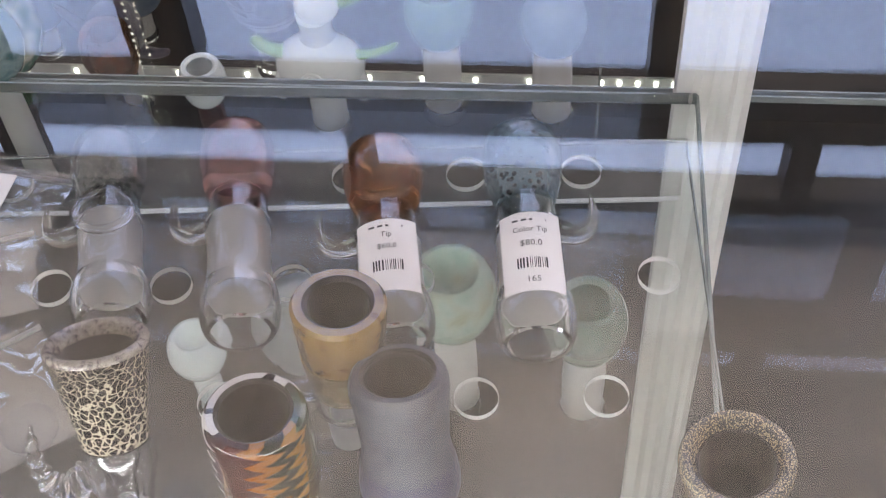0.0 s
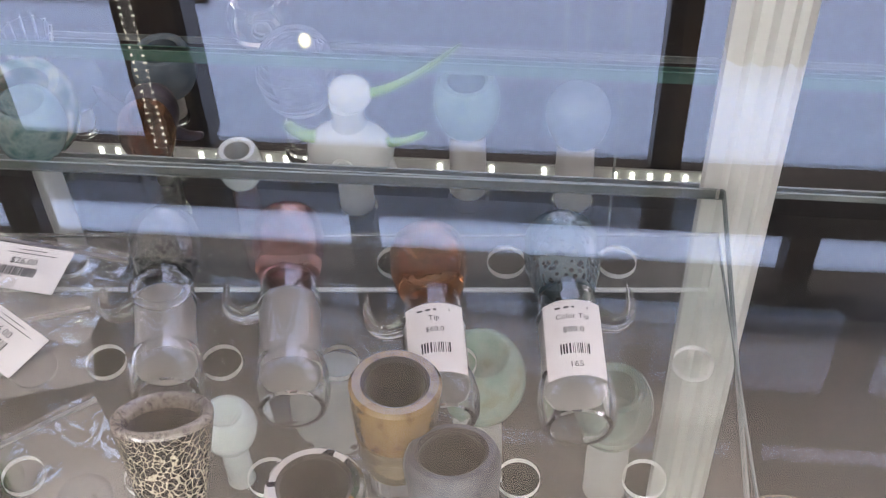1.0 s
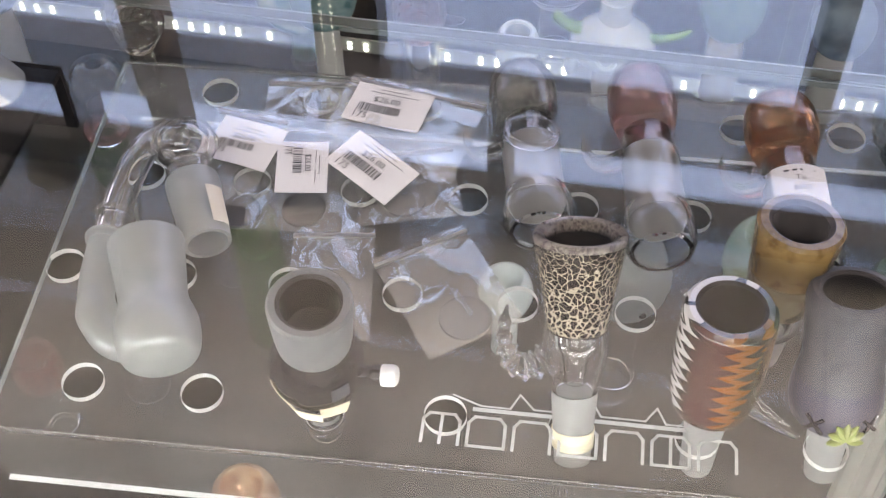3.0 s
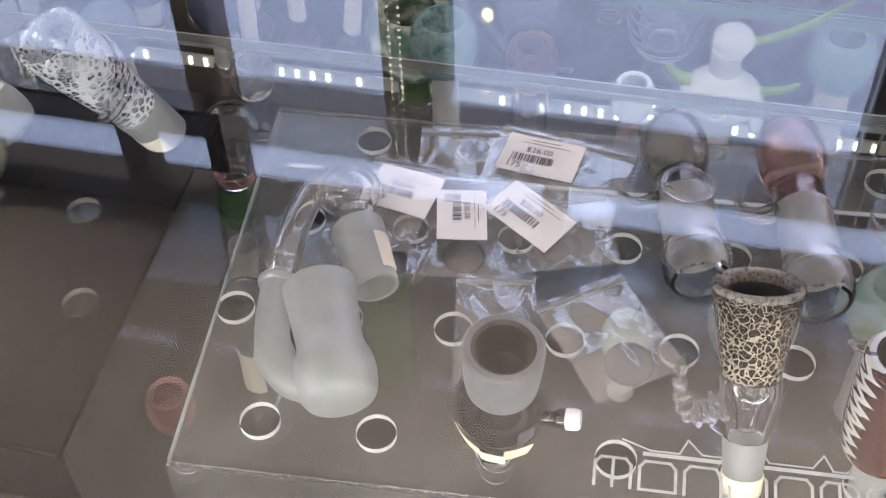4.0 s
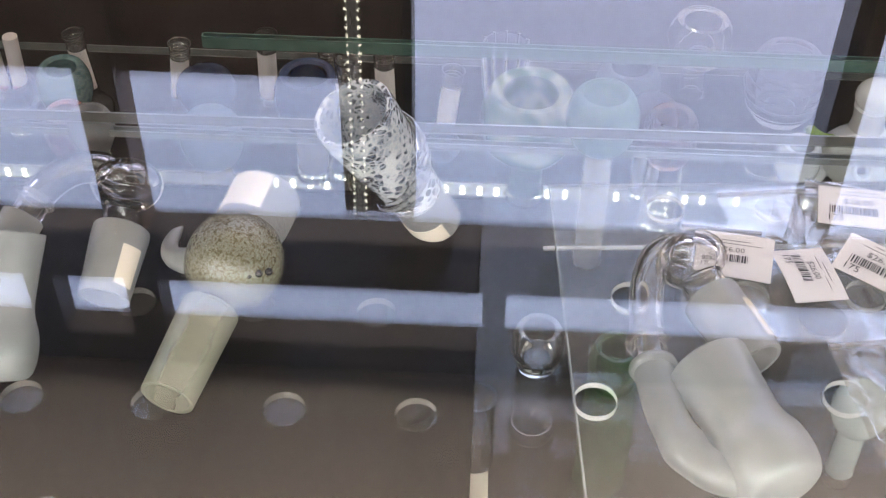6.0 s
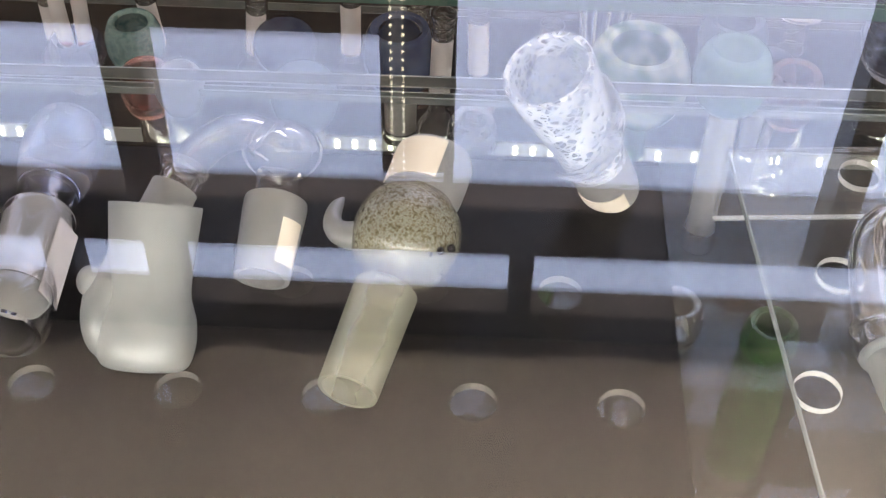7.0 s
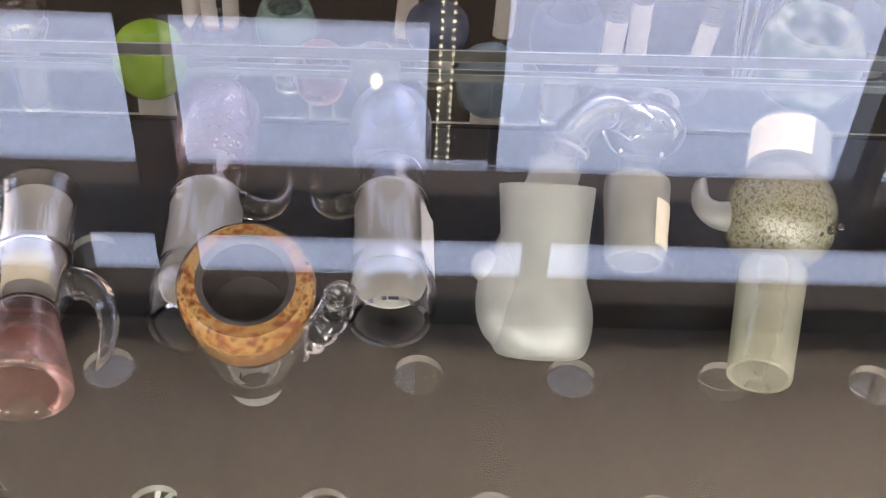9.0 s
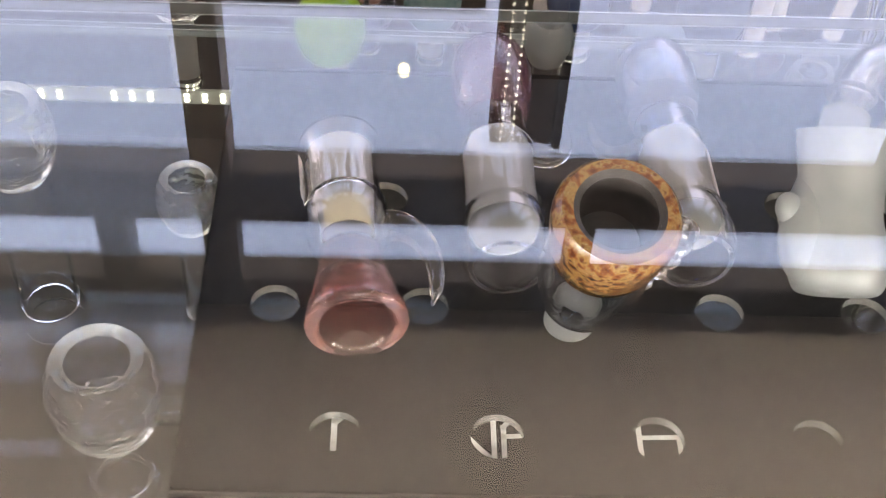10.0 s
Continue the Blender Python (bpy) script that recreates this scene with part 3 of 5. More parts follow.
# ---- the glass showcase ----
XL, XR, YF, YB = -1.15, 0.42, 0.095, 0.90
case = thing("display_case", pose(0, 0, 0), "black framed glass showcase with a clear top pane, lit inside", "display case")
part("base_cabinet", block(XL, YF, 0.0, XR, YB, 0.60, bevel=0.004), CASE_DARK, case, smooth=False)
part("deck", block(XL + 0.01, YF + 0.01, 0.602, XR - 0.01, YB - 0.01, 0.612), CASE_DARK, case, smooth=False)
part("back_panel", block(XL + 0.02, YB - 0.03, 0.614, XR - 0.02, YB - 0.012, 1.20), CASE_DARK, case, smooth=False)
pane = part("top_pane", block(XL + 0.01, YF + 0.01, PANE_Z, XR - 0.01, YB - 0.01, PANE_Z + 0.005), PANE, case, smooth=False)
pane.visible_shadow = False
for x0, x1 in ((XL, XL + 0.012), (XR - 0.012, XR)):
    p = part("end_pane", block(x0 + 0.003, YF + 0.02, 0.615, x1 - 0.003, YB - 0.02, PANE_Z - 0.014), SHELF, case, smooth=False)
    p.visible_shadow = False
for x in (XL, XR - 0.018):
    for y in (YF, YB - 0.018):
        part("corner_post", block(x, y, 0.602, x + 0.018, y + 0.018, PANE_Z - 0.013, bevel=0.002), BLACK_METAL, case, smooth=False)
for y in (YF, YB - 0.018):
    part("rail", block(XL, y, PANE_Z - 0.012, XR, y + 0.018, PANE_Z - 0.0005, bevel=0.002), BLACK_METAL, case, smooth=False)
for x in (XL, XR - 0.018):
    part("rail", block(x, YF + 0.019, PANE_Z - 0.012, x + 0.018, YB - 0.019, PANE_Z - 0.0005, bevel=0.002), BLACK_METAL, case, smooth=False)

for x in (0.097, 0.112, 0.140):
    part("door_edge", block(x, 0.815, 0.614, x + 0.0018, 0.821, 1.13), GREY_EDGE, case, "bright edge of a sliding glass door", smooth=False)


def glass_shelf(name, x0, y0, x1, y1, top, thick, label, edge, turn=0.0):
    t = thing(name, pose((x0 + x1) / 2, (y0 + y1) / 2, top, 0, 0, turn), label, "shelf")
    w, d = (x1 - x0) / 2, (y1 - y0) / 2
    s = part("pane", block(-w, -d, -thick, w, d, 0), SHELF, t, smooth=False)
    s.visible_shadow = False
    for a in ((-w, -d - 0.001, -thick, w, -d, 0), (-w, d, -thick, w, d + 0.001, 0), (-w - 0.001, -d, -thick, -w, d, 0), (w, -d, -thick, w + 0.001, d, 0)):
        part("edge", block(*a), edge, t, smooth=False)
    return t


glass_shelf("glass_shelf", -1.13, 0.135, 0.172, 0.492, SHELF_Z, 0.006, "clear glass shelf carrying acrylic risers", GREY_EDGE, turn=0.6)
glass_shelf("glass_shelf", -1.13, 0.20, 0.40, 0.80, LOW_Z, 0.006, "clear lower glass shelf crowded with glass bowls", GREY_EDGE)
glass_shelf("glass_shelf", -1.13, 0.5710, 0.30, 0.5740, 0.953, 0.004, "slim glass lip standing above the lower shelf", GREY_EDGE)
glass_shelf("glass_shelf", -0.42, 0.6530, 0.30, 0.6560, 0.960, 0.008, "slim green edged glass strip behind the bowls", GREEN_EDGE)

# white fluted upright by the end of the shelf
post = thing("fluted_post", pose(0.178, 0.516, 0.614), "white painted fluted upright inside the showcase", "post")
prof = [(-0.016, 0), (0.016, 0), (0.016, 0.012), (0.012, 0.016), (0.009, 0.013), (0.006, 0.017), (0.002, 0.014), (-0.002, 0.017), (-0.006, 0.013), (-0.010, 0.017), (-0.016, 0.012)]
bm = bmesh.new()
lo = [bm.verts.new((x, -y, 0)) for x, y in prof]
hi = [bm.verts.new((x, -y, 0.598)) for x, y in prof]
for i in range(len(prof)):
    j = (i + 1) % len(prof)
    bm.faces.new((lo[i], lo[j], hi[j], hi[i]))
bm.faces.new(lo)
bm.faces.new(hi)
bmesh.ops.recalc_face_normals(bm, faces=bm.faces)
part("shaft", bm, WHITE_PAINT, post, smooth=False)


def led_strip(foot, tip, count, label, rows=2, gap=0.0048, skip=()):
    m, length = axis_pose(foot, tip)
    t = thing("led_strip", m, label, "led strip")
    part("tape", block(-0.007, -0.003, 0, 0.007, -0.001, length), LED_TAPE, t, smooth=False)
    shared = None
    for i in range(count):
        if i in skip:
            continue
        for r in range(rows):
            if shared is None:
                ob = part("led", ball((0, 0, 0), 0.0021, (1.0, 0.5, 1.0), 8), LED, t)
                shared = ob.data
            else:
                ob = new("led", shared)
                ob.parent = t
            ob.location = ((r - (rows - 1) / 2) * gap, 0, length * (i + 0.5) / count)
    return t


# the row of LEDs low on the back of the case
gaps = {i for i in range(78) if (i % 10) in ((6, 8, 9) if (i // 10) % 2 else (4, 5, 9))}
led_strip((-0.86, 0.841, 0.682), (0.25, 0.841, 0.682), 78, "row of warm white LEDs along the back of the showcase", skip=gaps)


led_strip((-0.408, 1.2475, 2.028), (-0.408, 1.2475, 1.10), 78, "two thin rows of tiny white LEDs on the door stile", gap=0.014)
bulb = thing("outdoor_bulb", pose(-0.525, 2.5, 2.91), "small lit bulb on a thin bracket outside the windows", "lamp")
part("bulb", ball((0, 0, 0), 0.014, (1, 1, 1), 12), WARM_BULB, bulb, "glowing warm bulb")
part("bracket", tube([(0, -0.905, -0.10), (0, -0.45, -0.02), (0, 0, 0.012)], lambda q: 0.0005, 6), BLACK_METAL, bulb)


# ---- acrylic risers ----
def holed_top(w, d, thick, rows, r, seg=22):
    """A flat sheet, back edge at y = 0, with staggered rows of round holes (v from the back, list of u)."""
    bm = bmesh.new()
    vs = [v for v, _ in rows]
    cuts = [0.0] + [(a + b) / 2 for a, b in zip(vs, vs[1:])] + [d]

    def face(pts, z, flip, mat):
        f = bm.faces.new([bm.verts.new((x, -y, z)) for x, y in (pts[::-1] if flip else pts)])
        f.material_index = mat

    for (v, us), v0, v1 in zip(rows, cuts, cuts[1:]):
        us = sorted(us)
        ends = [0.0] + [(a + b) / 2 for a, b in zip(us, us[1:])] + [w]
        for u, u0, u1 in zip(us, ends, ends[1:]):
            ring, rim = [], []
            for i in range(seg):
                a = 2 * math.pi * i / seg
                c, s = math.cos(a), math.sin(a)
                ring.append((u + r * c, v + r * s))
                k = min(((u1 - u) if c > 0 else (u - u0)) / max(1e-6, abs(c)), ((v1 - v) if s > 0 else (v - v0)) / max(1e-6, abs(s)))
                rim.append((u + k * c, v + k * s))
            for i in range(seg):
                j = (i + 1) % seg
                quad = [ring[i], rim[i], rim[j], ring[j]]
                # the corner of the cell between two rays
                (xa, ya), (xb, yb) = rim[i], rim[j]
                if abs(xa - xb) > 1e-6 and abs(ya - yb) > 1e-6:
                    cx = xa if abs(xa - u0) < 1e-6 or abs(xa - u1) < 1e-6 else xb
                    cy = ya if abs(ya - v0) < 1e-6 or abs(ya - v1) < 1e-6 else yb
                    quad = [ring[i], rim[i], (cx, cy), rim[j], ring[j]]
                face(quad, 0.0, True, 0)
                face(quad, -thick, False, 0)
                wall = bm.faces.new([bm.verts.new((x, -y, z)) for (x, y), z in ((ring[i], 0), (ring[j], 0), (ring[j], -thick), (ring[i], -thick))])
                wall.material_index = 1
    for a in ((0, -d, -thick, 0.0006, 0, 0), (w - 0.0006, -d, -thick, w, 0, 0)):
        box(bm, *a, mat=2)
    return bm


def riser(m, w, d, high, thick, rows, mats, label):
    t = thing("display_riser", m, label, "display riser")
    top = part("top_sheet", holed_top(w, d, thick, rows, 0.0074), mats, t, smooth=False)
    legs = [part("leg", block(0, y0, -high, w, y1, -0.0004), mats[0], t, smooth=False) for y0, y1 in ((0.0002, thick), (-d - thick, -d - 0.0002))]
    for y in (thick * 0.5, -d - thick * 0.5):
        part("bend", tube([(0, y, -thick * 0.2), (w, y, -thick * 0.2)], lambda q: thick * 0.34, 10), CLEAR if mats[0] is ACRYLIC else mats[0], t)
        part("foot_edge", block(0, y - thick * 0.4, -high - 0.0003, w, y + thick * 0.4, -high + 0.0004), mats[1], t, smooth=False)
    for o in [top] + legs:
        o.visible_shadow = mats[0] is not ACRYLIC
    return t


rows1 = [(0.0122, [0.346 - 0.043 * k for k in range(8)]), (0.0607, [0.3705 - 0.0431 * k for k in range(9)]),
         (0.1092, [0.349 - 0.0427 * k for k in range(9)]), (0.1592, [0.3285 - 0.0428 * k for k in range(8)])]
RISER1 = pose(-0.2245, 0.4125, SHEET_Z, 0, 0, 4.1)
riser1 = riser(RISER1, 0.3865, 0.180, SHEET_Z - SHELF_Z, 0.0025, rows1, (ACRYLIC, CUT_EDGE, GREY_EDGE), "clear acrylic riser drilled with rows of round holes")
rows2 = [(0.063, [0.3165 - 0.0437 * k for k in range(7)]),
         (0.1092, [0.334 - 0.0445 * k for k in range(8)]), (0.156, [0.3095 - 0.0445 * k for k in range(7)])]
riser2 = riser(pose(-0.6035, 0.403, SHEET_Z, 0, 0, 0), 0.353, 0.174, SHEET_Z - SHELF_Z, 0.003, rows2, (BLACK_ACRYLIC, SMOKE_EDGE, BLACK_ACRYLIC),
               "glossy black acrylic riser with round holes")


def logo(parent, m, s=1.0):
    """White screen print: a thin crown over a row of rounded frames."""
    bm = bmesh.new()

    def stroke(pts, w):
        for (xa, ya), (xb, yb) in zip(pts, pts[1:]):
            d = Vector((xb - xa, yb - ya)).normalized() * w / 2
            nrm = Vector((-d.y, d.x))
            q = [(xa - d.x + nrm.x, ya - d.y + nrm.y), (xb + d.x + nrm.x, yb + d.y + nrm.y), (xb + d.x - nrm.x, yb + d.y - nrm.y), (xa - d.x - nrm.x, ya - d.y - nrm.y)]
            bm.faces.new([bm.verts.new((x * s, y * s, 0)) for x, y in q])

    W = 0.0011
    for i in range(7):
        x = -0.053 + 0.0155 * i
        a, b = x, x + 0.0125
        stroke([(a, -0.006), (a, 0.003), (a + 0.002, 0.0055), (b - 0.002, 0.0055), (b, 0.003), (b, -0.006)], W)
        if i % 2:
            stroke([(a, -0.006), (b, -0.006)], W)
        if i in (0, 5):
            stroke([((a + b) / 2, -0.006), ((a + b) / 2, 0.0055)], W)
    stroke([(-0.036, 0.0085), (0.040, 0.0085)], 0.0016)
    stroke([(-0.044, 0.0135), (-0.034, 0.010), (-0.024, 0.010), (-0.021, 0.016), (-0.016, 0.0105), (0.0, 0.0105), (0.003, 0.0175), (0.007, 0.0105),
            (0.022, 0.0105), (0.026, 0.016), (0.029, 0.010), (0.038, 0.010), (0.048, 0.0135)], 0.0007)
    ob = part("printed_mark", bm, WHITE_PRINT, parent, "white printed crown and outlined frames", smooth=False)
    ob.matrix_local = m


logo(riser1, RISER1.inverted() @ pose(-0.010, 0.262, SHEET_Z + 0.0004, 0, 0, 3.5))
plate = part("backing_sheet", block(0.008, -0.172, -0.0075, 0.345, -0.134, -0.0045), BLACK_ACRYLIC, riser2, "black backing sheet with white print", smooth=False)


def strokes(parent, lines, w):
    """Flat white strokes on the backing sheet, showing through the holes."""
    bm = bmesh.new()
    for pts in lines:
        for (xa, ya), (xb, yb) in zip(pts, pts[1:]):
            d = Vector((xb - xa, yb - ya)).normalized() * w / 2
            q = [(xa - d.x - d.y, ya - d.y + d.x), (xb + d.x - d.y, yb + d.y + d.x), (xb + d.x + d.y, yb + d.y - d.x), (xa - d.x + d.y, ya - d.y - d.x)]
            bm.faces.new([bm.verts.new((x, y, -0.0041)) for x, y in q])
    part("printed_mark", bm, WHITE_PRINT, parent, "white printed strokes", smooth=False)


strokes(plate, [[(0.0420, -0.1480), (0.0420, -0.1580)], [(0.0424, -0.1492), (0.0445, -0.1470), (0.0475, -0.1462)]], 0.0017)
strokes(plate, [[(0.0782, -0.1525), (0.0850, -0.1602), (0.0862, -0.1602)], [(0.0864, -0.1448), (0.0864, -0.1600)], [(0.0825, -0.1452), (0.0905, -0.1458)],
                [(0.0892, -0.1602), (0.0892, -0.1500), (0.0915, -0.1470)], [(0.0892, -0.1532), (0.0950, -0.1528)]], 0.0015)
strokes(plate, [[(0.1273, -0.1460), (0.1273, -0.1595)], [(0.1275, -0.1528), (0.1378, -0.1524)], [(0.1385, -0.1524), (0.1385, -0.1590)], [(0.1241, -0.1472), (0.1258, -0.1462)]], 0.0015)


# ---- turned glass pieces ----
def scaled(profile, L, k=1.0):
    return [(r * k, h * L) for r, h in profile]


def joint(parent, h0, h1, r0, r1, mat=None, name="ground_joint"):
    """A tapered ground joint with a band of clear glass at its foot."""
    return part(name, shell(smooth_profile([(r0, h0), (r0, h0), (r0 + (r1 - r0) * 0.5, (h0 + h1) / 2), (r1, h1), (r1, h1)], 3), 0.0013, 32), mat or FROSTED, parent)


def standing(name, foot, tip, label, group=""):
    m, L = axis_pose(foot, tip)
    return thing(name, m, label, "glass bowl", group), L


G1 = "bowls standing on the clear riser"
# leopard bowl
t, L = standing("leopard_bowl", (-0.0115, 0.2615, 1.0510), (-0.0184, 0.3030, 1.1231), "leopard patterned cream glass bowl with clear stem and ribbed handle", G1)
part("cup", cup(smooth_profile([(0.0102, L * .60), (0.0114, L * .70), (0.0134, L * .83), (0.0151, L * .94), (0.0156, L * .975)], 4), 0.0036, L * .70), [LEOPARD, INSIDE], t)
part("rim", revolve(smooth_profile([(0.0156, L * .970), (0.0154, L * .99), (0.0141, L), (0.0124, L * .99), (0.0112, L * .965), (0.0109, L * .95)], 4), 44), LEOPARD_RIM, t)
part("neck", shell(smooth_profile([(0.0079, L * .32), (0.0089, L * .38), (0.0109, L * .47), (0.0112, L * .53), (0.0104, L * .595)], 5), 0.0016, 36), CLEAR, t)
part("inner_tube", shell(smooth_profile([(0.0037, L * .36), (0.0042, L * .44), (0.0062, L * .53), (0.0052, L * .58)], 4), 0.0009, 24), CLEAR, t)
joint(t, 0.0, L * .32, 0.0062, 0.0079)
part("tape_band", shell([(0.0071, L * .07), (0.0074, L * .15)], 0.0004, 30), TAPE, t, "cream tape wrapped round the stem")
part("handle", horn([(-0.009, -0.001, L * .46), (-0.019, -0.004, L * .36), (-0.026, -0.006, L * .46), (-0.0225, -0.006, L * .70)], 0.0052, 0.0016, 40, 0.22, 8), CLEAR_TEXTURED, t, "clear ribbed feather handle")

# raked colour bowl
t, L = standing("zigzag_bowl", (0.0312, 0.2735, 1.0395), (0.0312, 0.2830, 1.121), "glass bowl raked in red, amber and white zigzags, clear horn", G1)
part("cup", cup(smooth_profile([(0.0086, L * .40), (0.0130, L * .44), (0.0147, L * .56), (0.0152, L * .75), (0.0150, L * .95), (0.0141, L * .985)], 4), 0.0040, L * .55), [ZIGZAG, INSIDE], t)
joint(t, 0.0, L * .40, 0.0056, 0.0074)
part("handle", horn([(0.012, -0.003, L * .50), (0.020, -0.006, L * .46), (0.026, -0.008, L * .42), (0.0295, -0.009, L * .43)], 0.0034, 0.0012), CLEAR, t, "clear glass horn")

# slate bowl with leaf and crosses
t, L = standing("slate_bowl", (0.0735, 0.2760, 1.0430), (0.0695, 0.3000, 1.1165), "slate grey frosted bowl with dark crosses and a green leaf", G1)
part("cup", cup(smooth_profile([(0.0086, L * .31), (0.0124, L * .34), (0.0151, L * .44), (0.0147, L * .54), (0.0133, L * .66), (0.0140, L * .82), (0.0148, L * .94), (0.0140, L * .985)], 4), 0.0040, L * .6), [SLATE, INSIDE], t)
part("belt", shell(smooth_profile([(0.0138, L * .36), (0.0154, L * .44), (0.0151, L * .52), (0.0140, L * .59)], 4), 0.0004, 40), SLATE_DARK, t, "darker blue grey band")
joint(t, 0.0, L * .31, 0.0056, 0.0074)
for a in (-118, -48, -75):
    bm = bmesh.new()
    for sgn in (-1, 1):
        pts = [((0.0156) * math.cos(radians(a) + sgn * q), (0.0156) * math.sin(radians(a) + sgn * q), L * .42 + q * 0.016) for q in (-0.19, -0.09, 0.0, 0.09, 0.19)]
        tube(pts, lambda q: 0.0007, 8, bm)
    if a != -75:
        part("cross", bm, INK, t, "black raised cross")
    else:
        bm.free()
bm = bmesh.new()
for q in range(7):
    ang = radians(-78)
    d = radians(-90 + (q - 3) * 34)
    o = Vector((0.0153 * math.cos(ang), 0.0153 * math.sin(ang), L * .365))
    side = Vector((-math.sin(ang), math.cos(ang), 0))
    e = o + side * math.sin(d + math.pi / 2) * 0.0062 + Vector((0, 0, 1)) * math.cos(d + math.pi / 2) * 0.0068
    tube([o, o.lerp(e, 0.35), o.lerp(e, 0.7), e], lambda u: 0.0004 + 0.0012 * math.sin(math.pi * min(1, u * 0.9 + 0.1)), 8, bm)
part("leaf", bm, LEAF, t, "olive green raised glass leaf")

# amber bowl
t, L = standing("amber_bowl", (0.0490, 0.3090, SHEET_Z - 0.001), (0.0510, 0.3180, 1.127), "amber fumed glass bowl with a thick rim and clear horn", G1)
part("cup", cup(smooth_profile([(0.0090, L * .44), (0.0112, L * .52), (0.0128, L * .68), (0.0140, L * .86), (0.0143, L * .95)], 4), 0.0052, L * .60), [AMBER, INSIDE], t)
part("lower_cup", shell(smooth_profile([(0.0096, L * .40), (0.0116, L * .50), (0.0130, L * .66)], 4), 0.0004, 40), AMBER_PALE, t, "pale straw coloured lower half")
part("neck", shell(smooth_profile([(0.0072, L * .20), (0.0100, L * .28), (0.0104, L * .36), (0.0094, L * .43)], 4), 0.0016, 32), CLEAR, t)
joint(t, 0.0, L * .20, 0.0058, 0.0070)
part("handle", horn([(-0.010, -0.001, L * .36), (-0.019, -0.003, L * .38), (-0.028, -0.004, L * .40), (-0.033, -0.004, L * .44)], 0.0042, 0.0014), CLEAR, t, "clear glass horn")

# frosted bowl with black foot
t, L = standing("frosted_bowl", (-0.0978, 0.2590, 1.0500), (-0.0954, 0.2555, 1.1325), "grey frosted bowl on a black neck wrapped in masking tape", G1)
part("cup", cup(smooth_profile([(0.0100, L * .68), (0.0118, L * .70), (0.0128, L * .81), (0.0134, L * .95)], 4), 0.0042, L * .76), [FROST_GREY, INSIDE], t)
part("neck", shell(smooth_profile([(0.0078, L * .36), (0.0124, L * .40), (0.0154, L * .52), (0.0148, L * .62), (0.0108, L * .71)], 4), 0.0020, 40), INK, t, "glossy black bulged neck")
part("knob", tube([(0.014, -0.002, L * .56), (0.0172, -0.003, L * .57), (0.0190, -0.003, L * .575), (0.0200, -0.003, L * .58), (0.0226, -0.003, L * .585)], lambda q: (0.0034, 0.0028, 0.0028, 0.0036, 0.0036)[int(q * 4.001)], 16), INK, t, "black side knob")
part("knob_cap", tube([(0.0226, -0.003, L * .585), (0.0244, -0.003, L * .59), (0.0262, -0.003, L * .595), (0.0272, -0.003, L * .597)], lambda q: 0.0036 if q < 0.8 else 0.0029, 18), WHITE_PAINT, t, "white knob tip")
for a0, a1, h0, h1 in ((-150, -104, .40, .51), (-106, -72, .36, .47), (-74, -38, .38, .50)):
    part("tape_strip", arc_patch(0.0132, 0.0158, L * h0, L * h1, a0, a1, 5, 0.0003, 0.0008), TAPE, t, "torn strip of masking tape")
part("ink_note", arc_patch(0.0156, 0.0154, L * .53, L * .61, -58, -34, 4, 0.0001), SLATE, t, "faint printed mark")
joint(t, 0.0, L * .38, 0.0060, 0.0080, CLEAR, "clear_joint")
for h in (.06, .13):
    part("joint_ring", ring_torus((0, 0, L * h), 0.0064 + 0.0018 * h, 0.0005), CLEAR, t)

# bowl past the end of the riser
t, L = standing("speckled_bowl", (0.1690, 0.2600, SHELF_Z), (0.1610, 0.2680, 1.137), "grey bowl with a sparkling sand speckled rim", "")
part("cup", cup(smooth_profile([(0.0075, L * .52), (0.0105, L * .60), (0.0132, L * .78), (0.0146, L * .95)], 4), 0.0048, L * .66), [SLATE, INSIDE], t)
part("band", shell(smooth_profile([(0.0106, L * .60), (0.0133, L * .77), (0.0150, L * .955)], 3), 0.0006, 40), SAND, t, "sandy speckled outside")
part("rim", revolve(smooth_profile([(0.0150, L * .950), (0.0149, L * .972), (0.0138, L * .985), (0.0118, L * .978), (0.0104, L * .955)], 4), 44), SAND, t, "sparkling sandy rim")
part("neck", shell(smooth_profile([(0.0068, L * .34), (0.0098, L * .42), (0.0080, L * .52)], 4), 0.0016, 32), CLEAR, t)
joint(t, 0.0, L * .34, 0.0056, 0.0070)


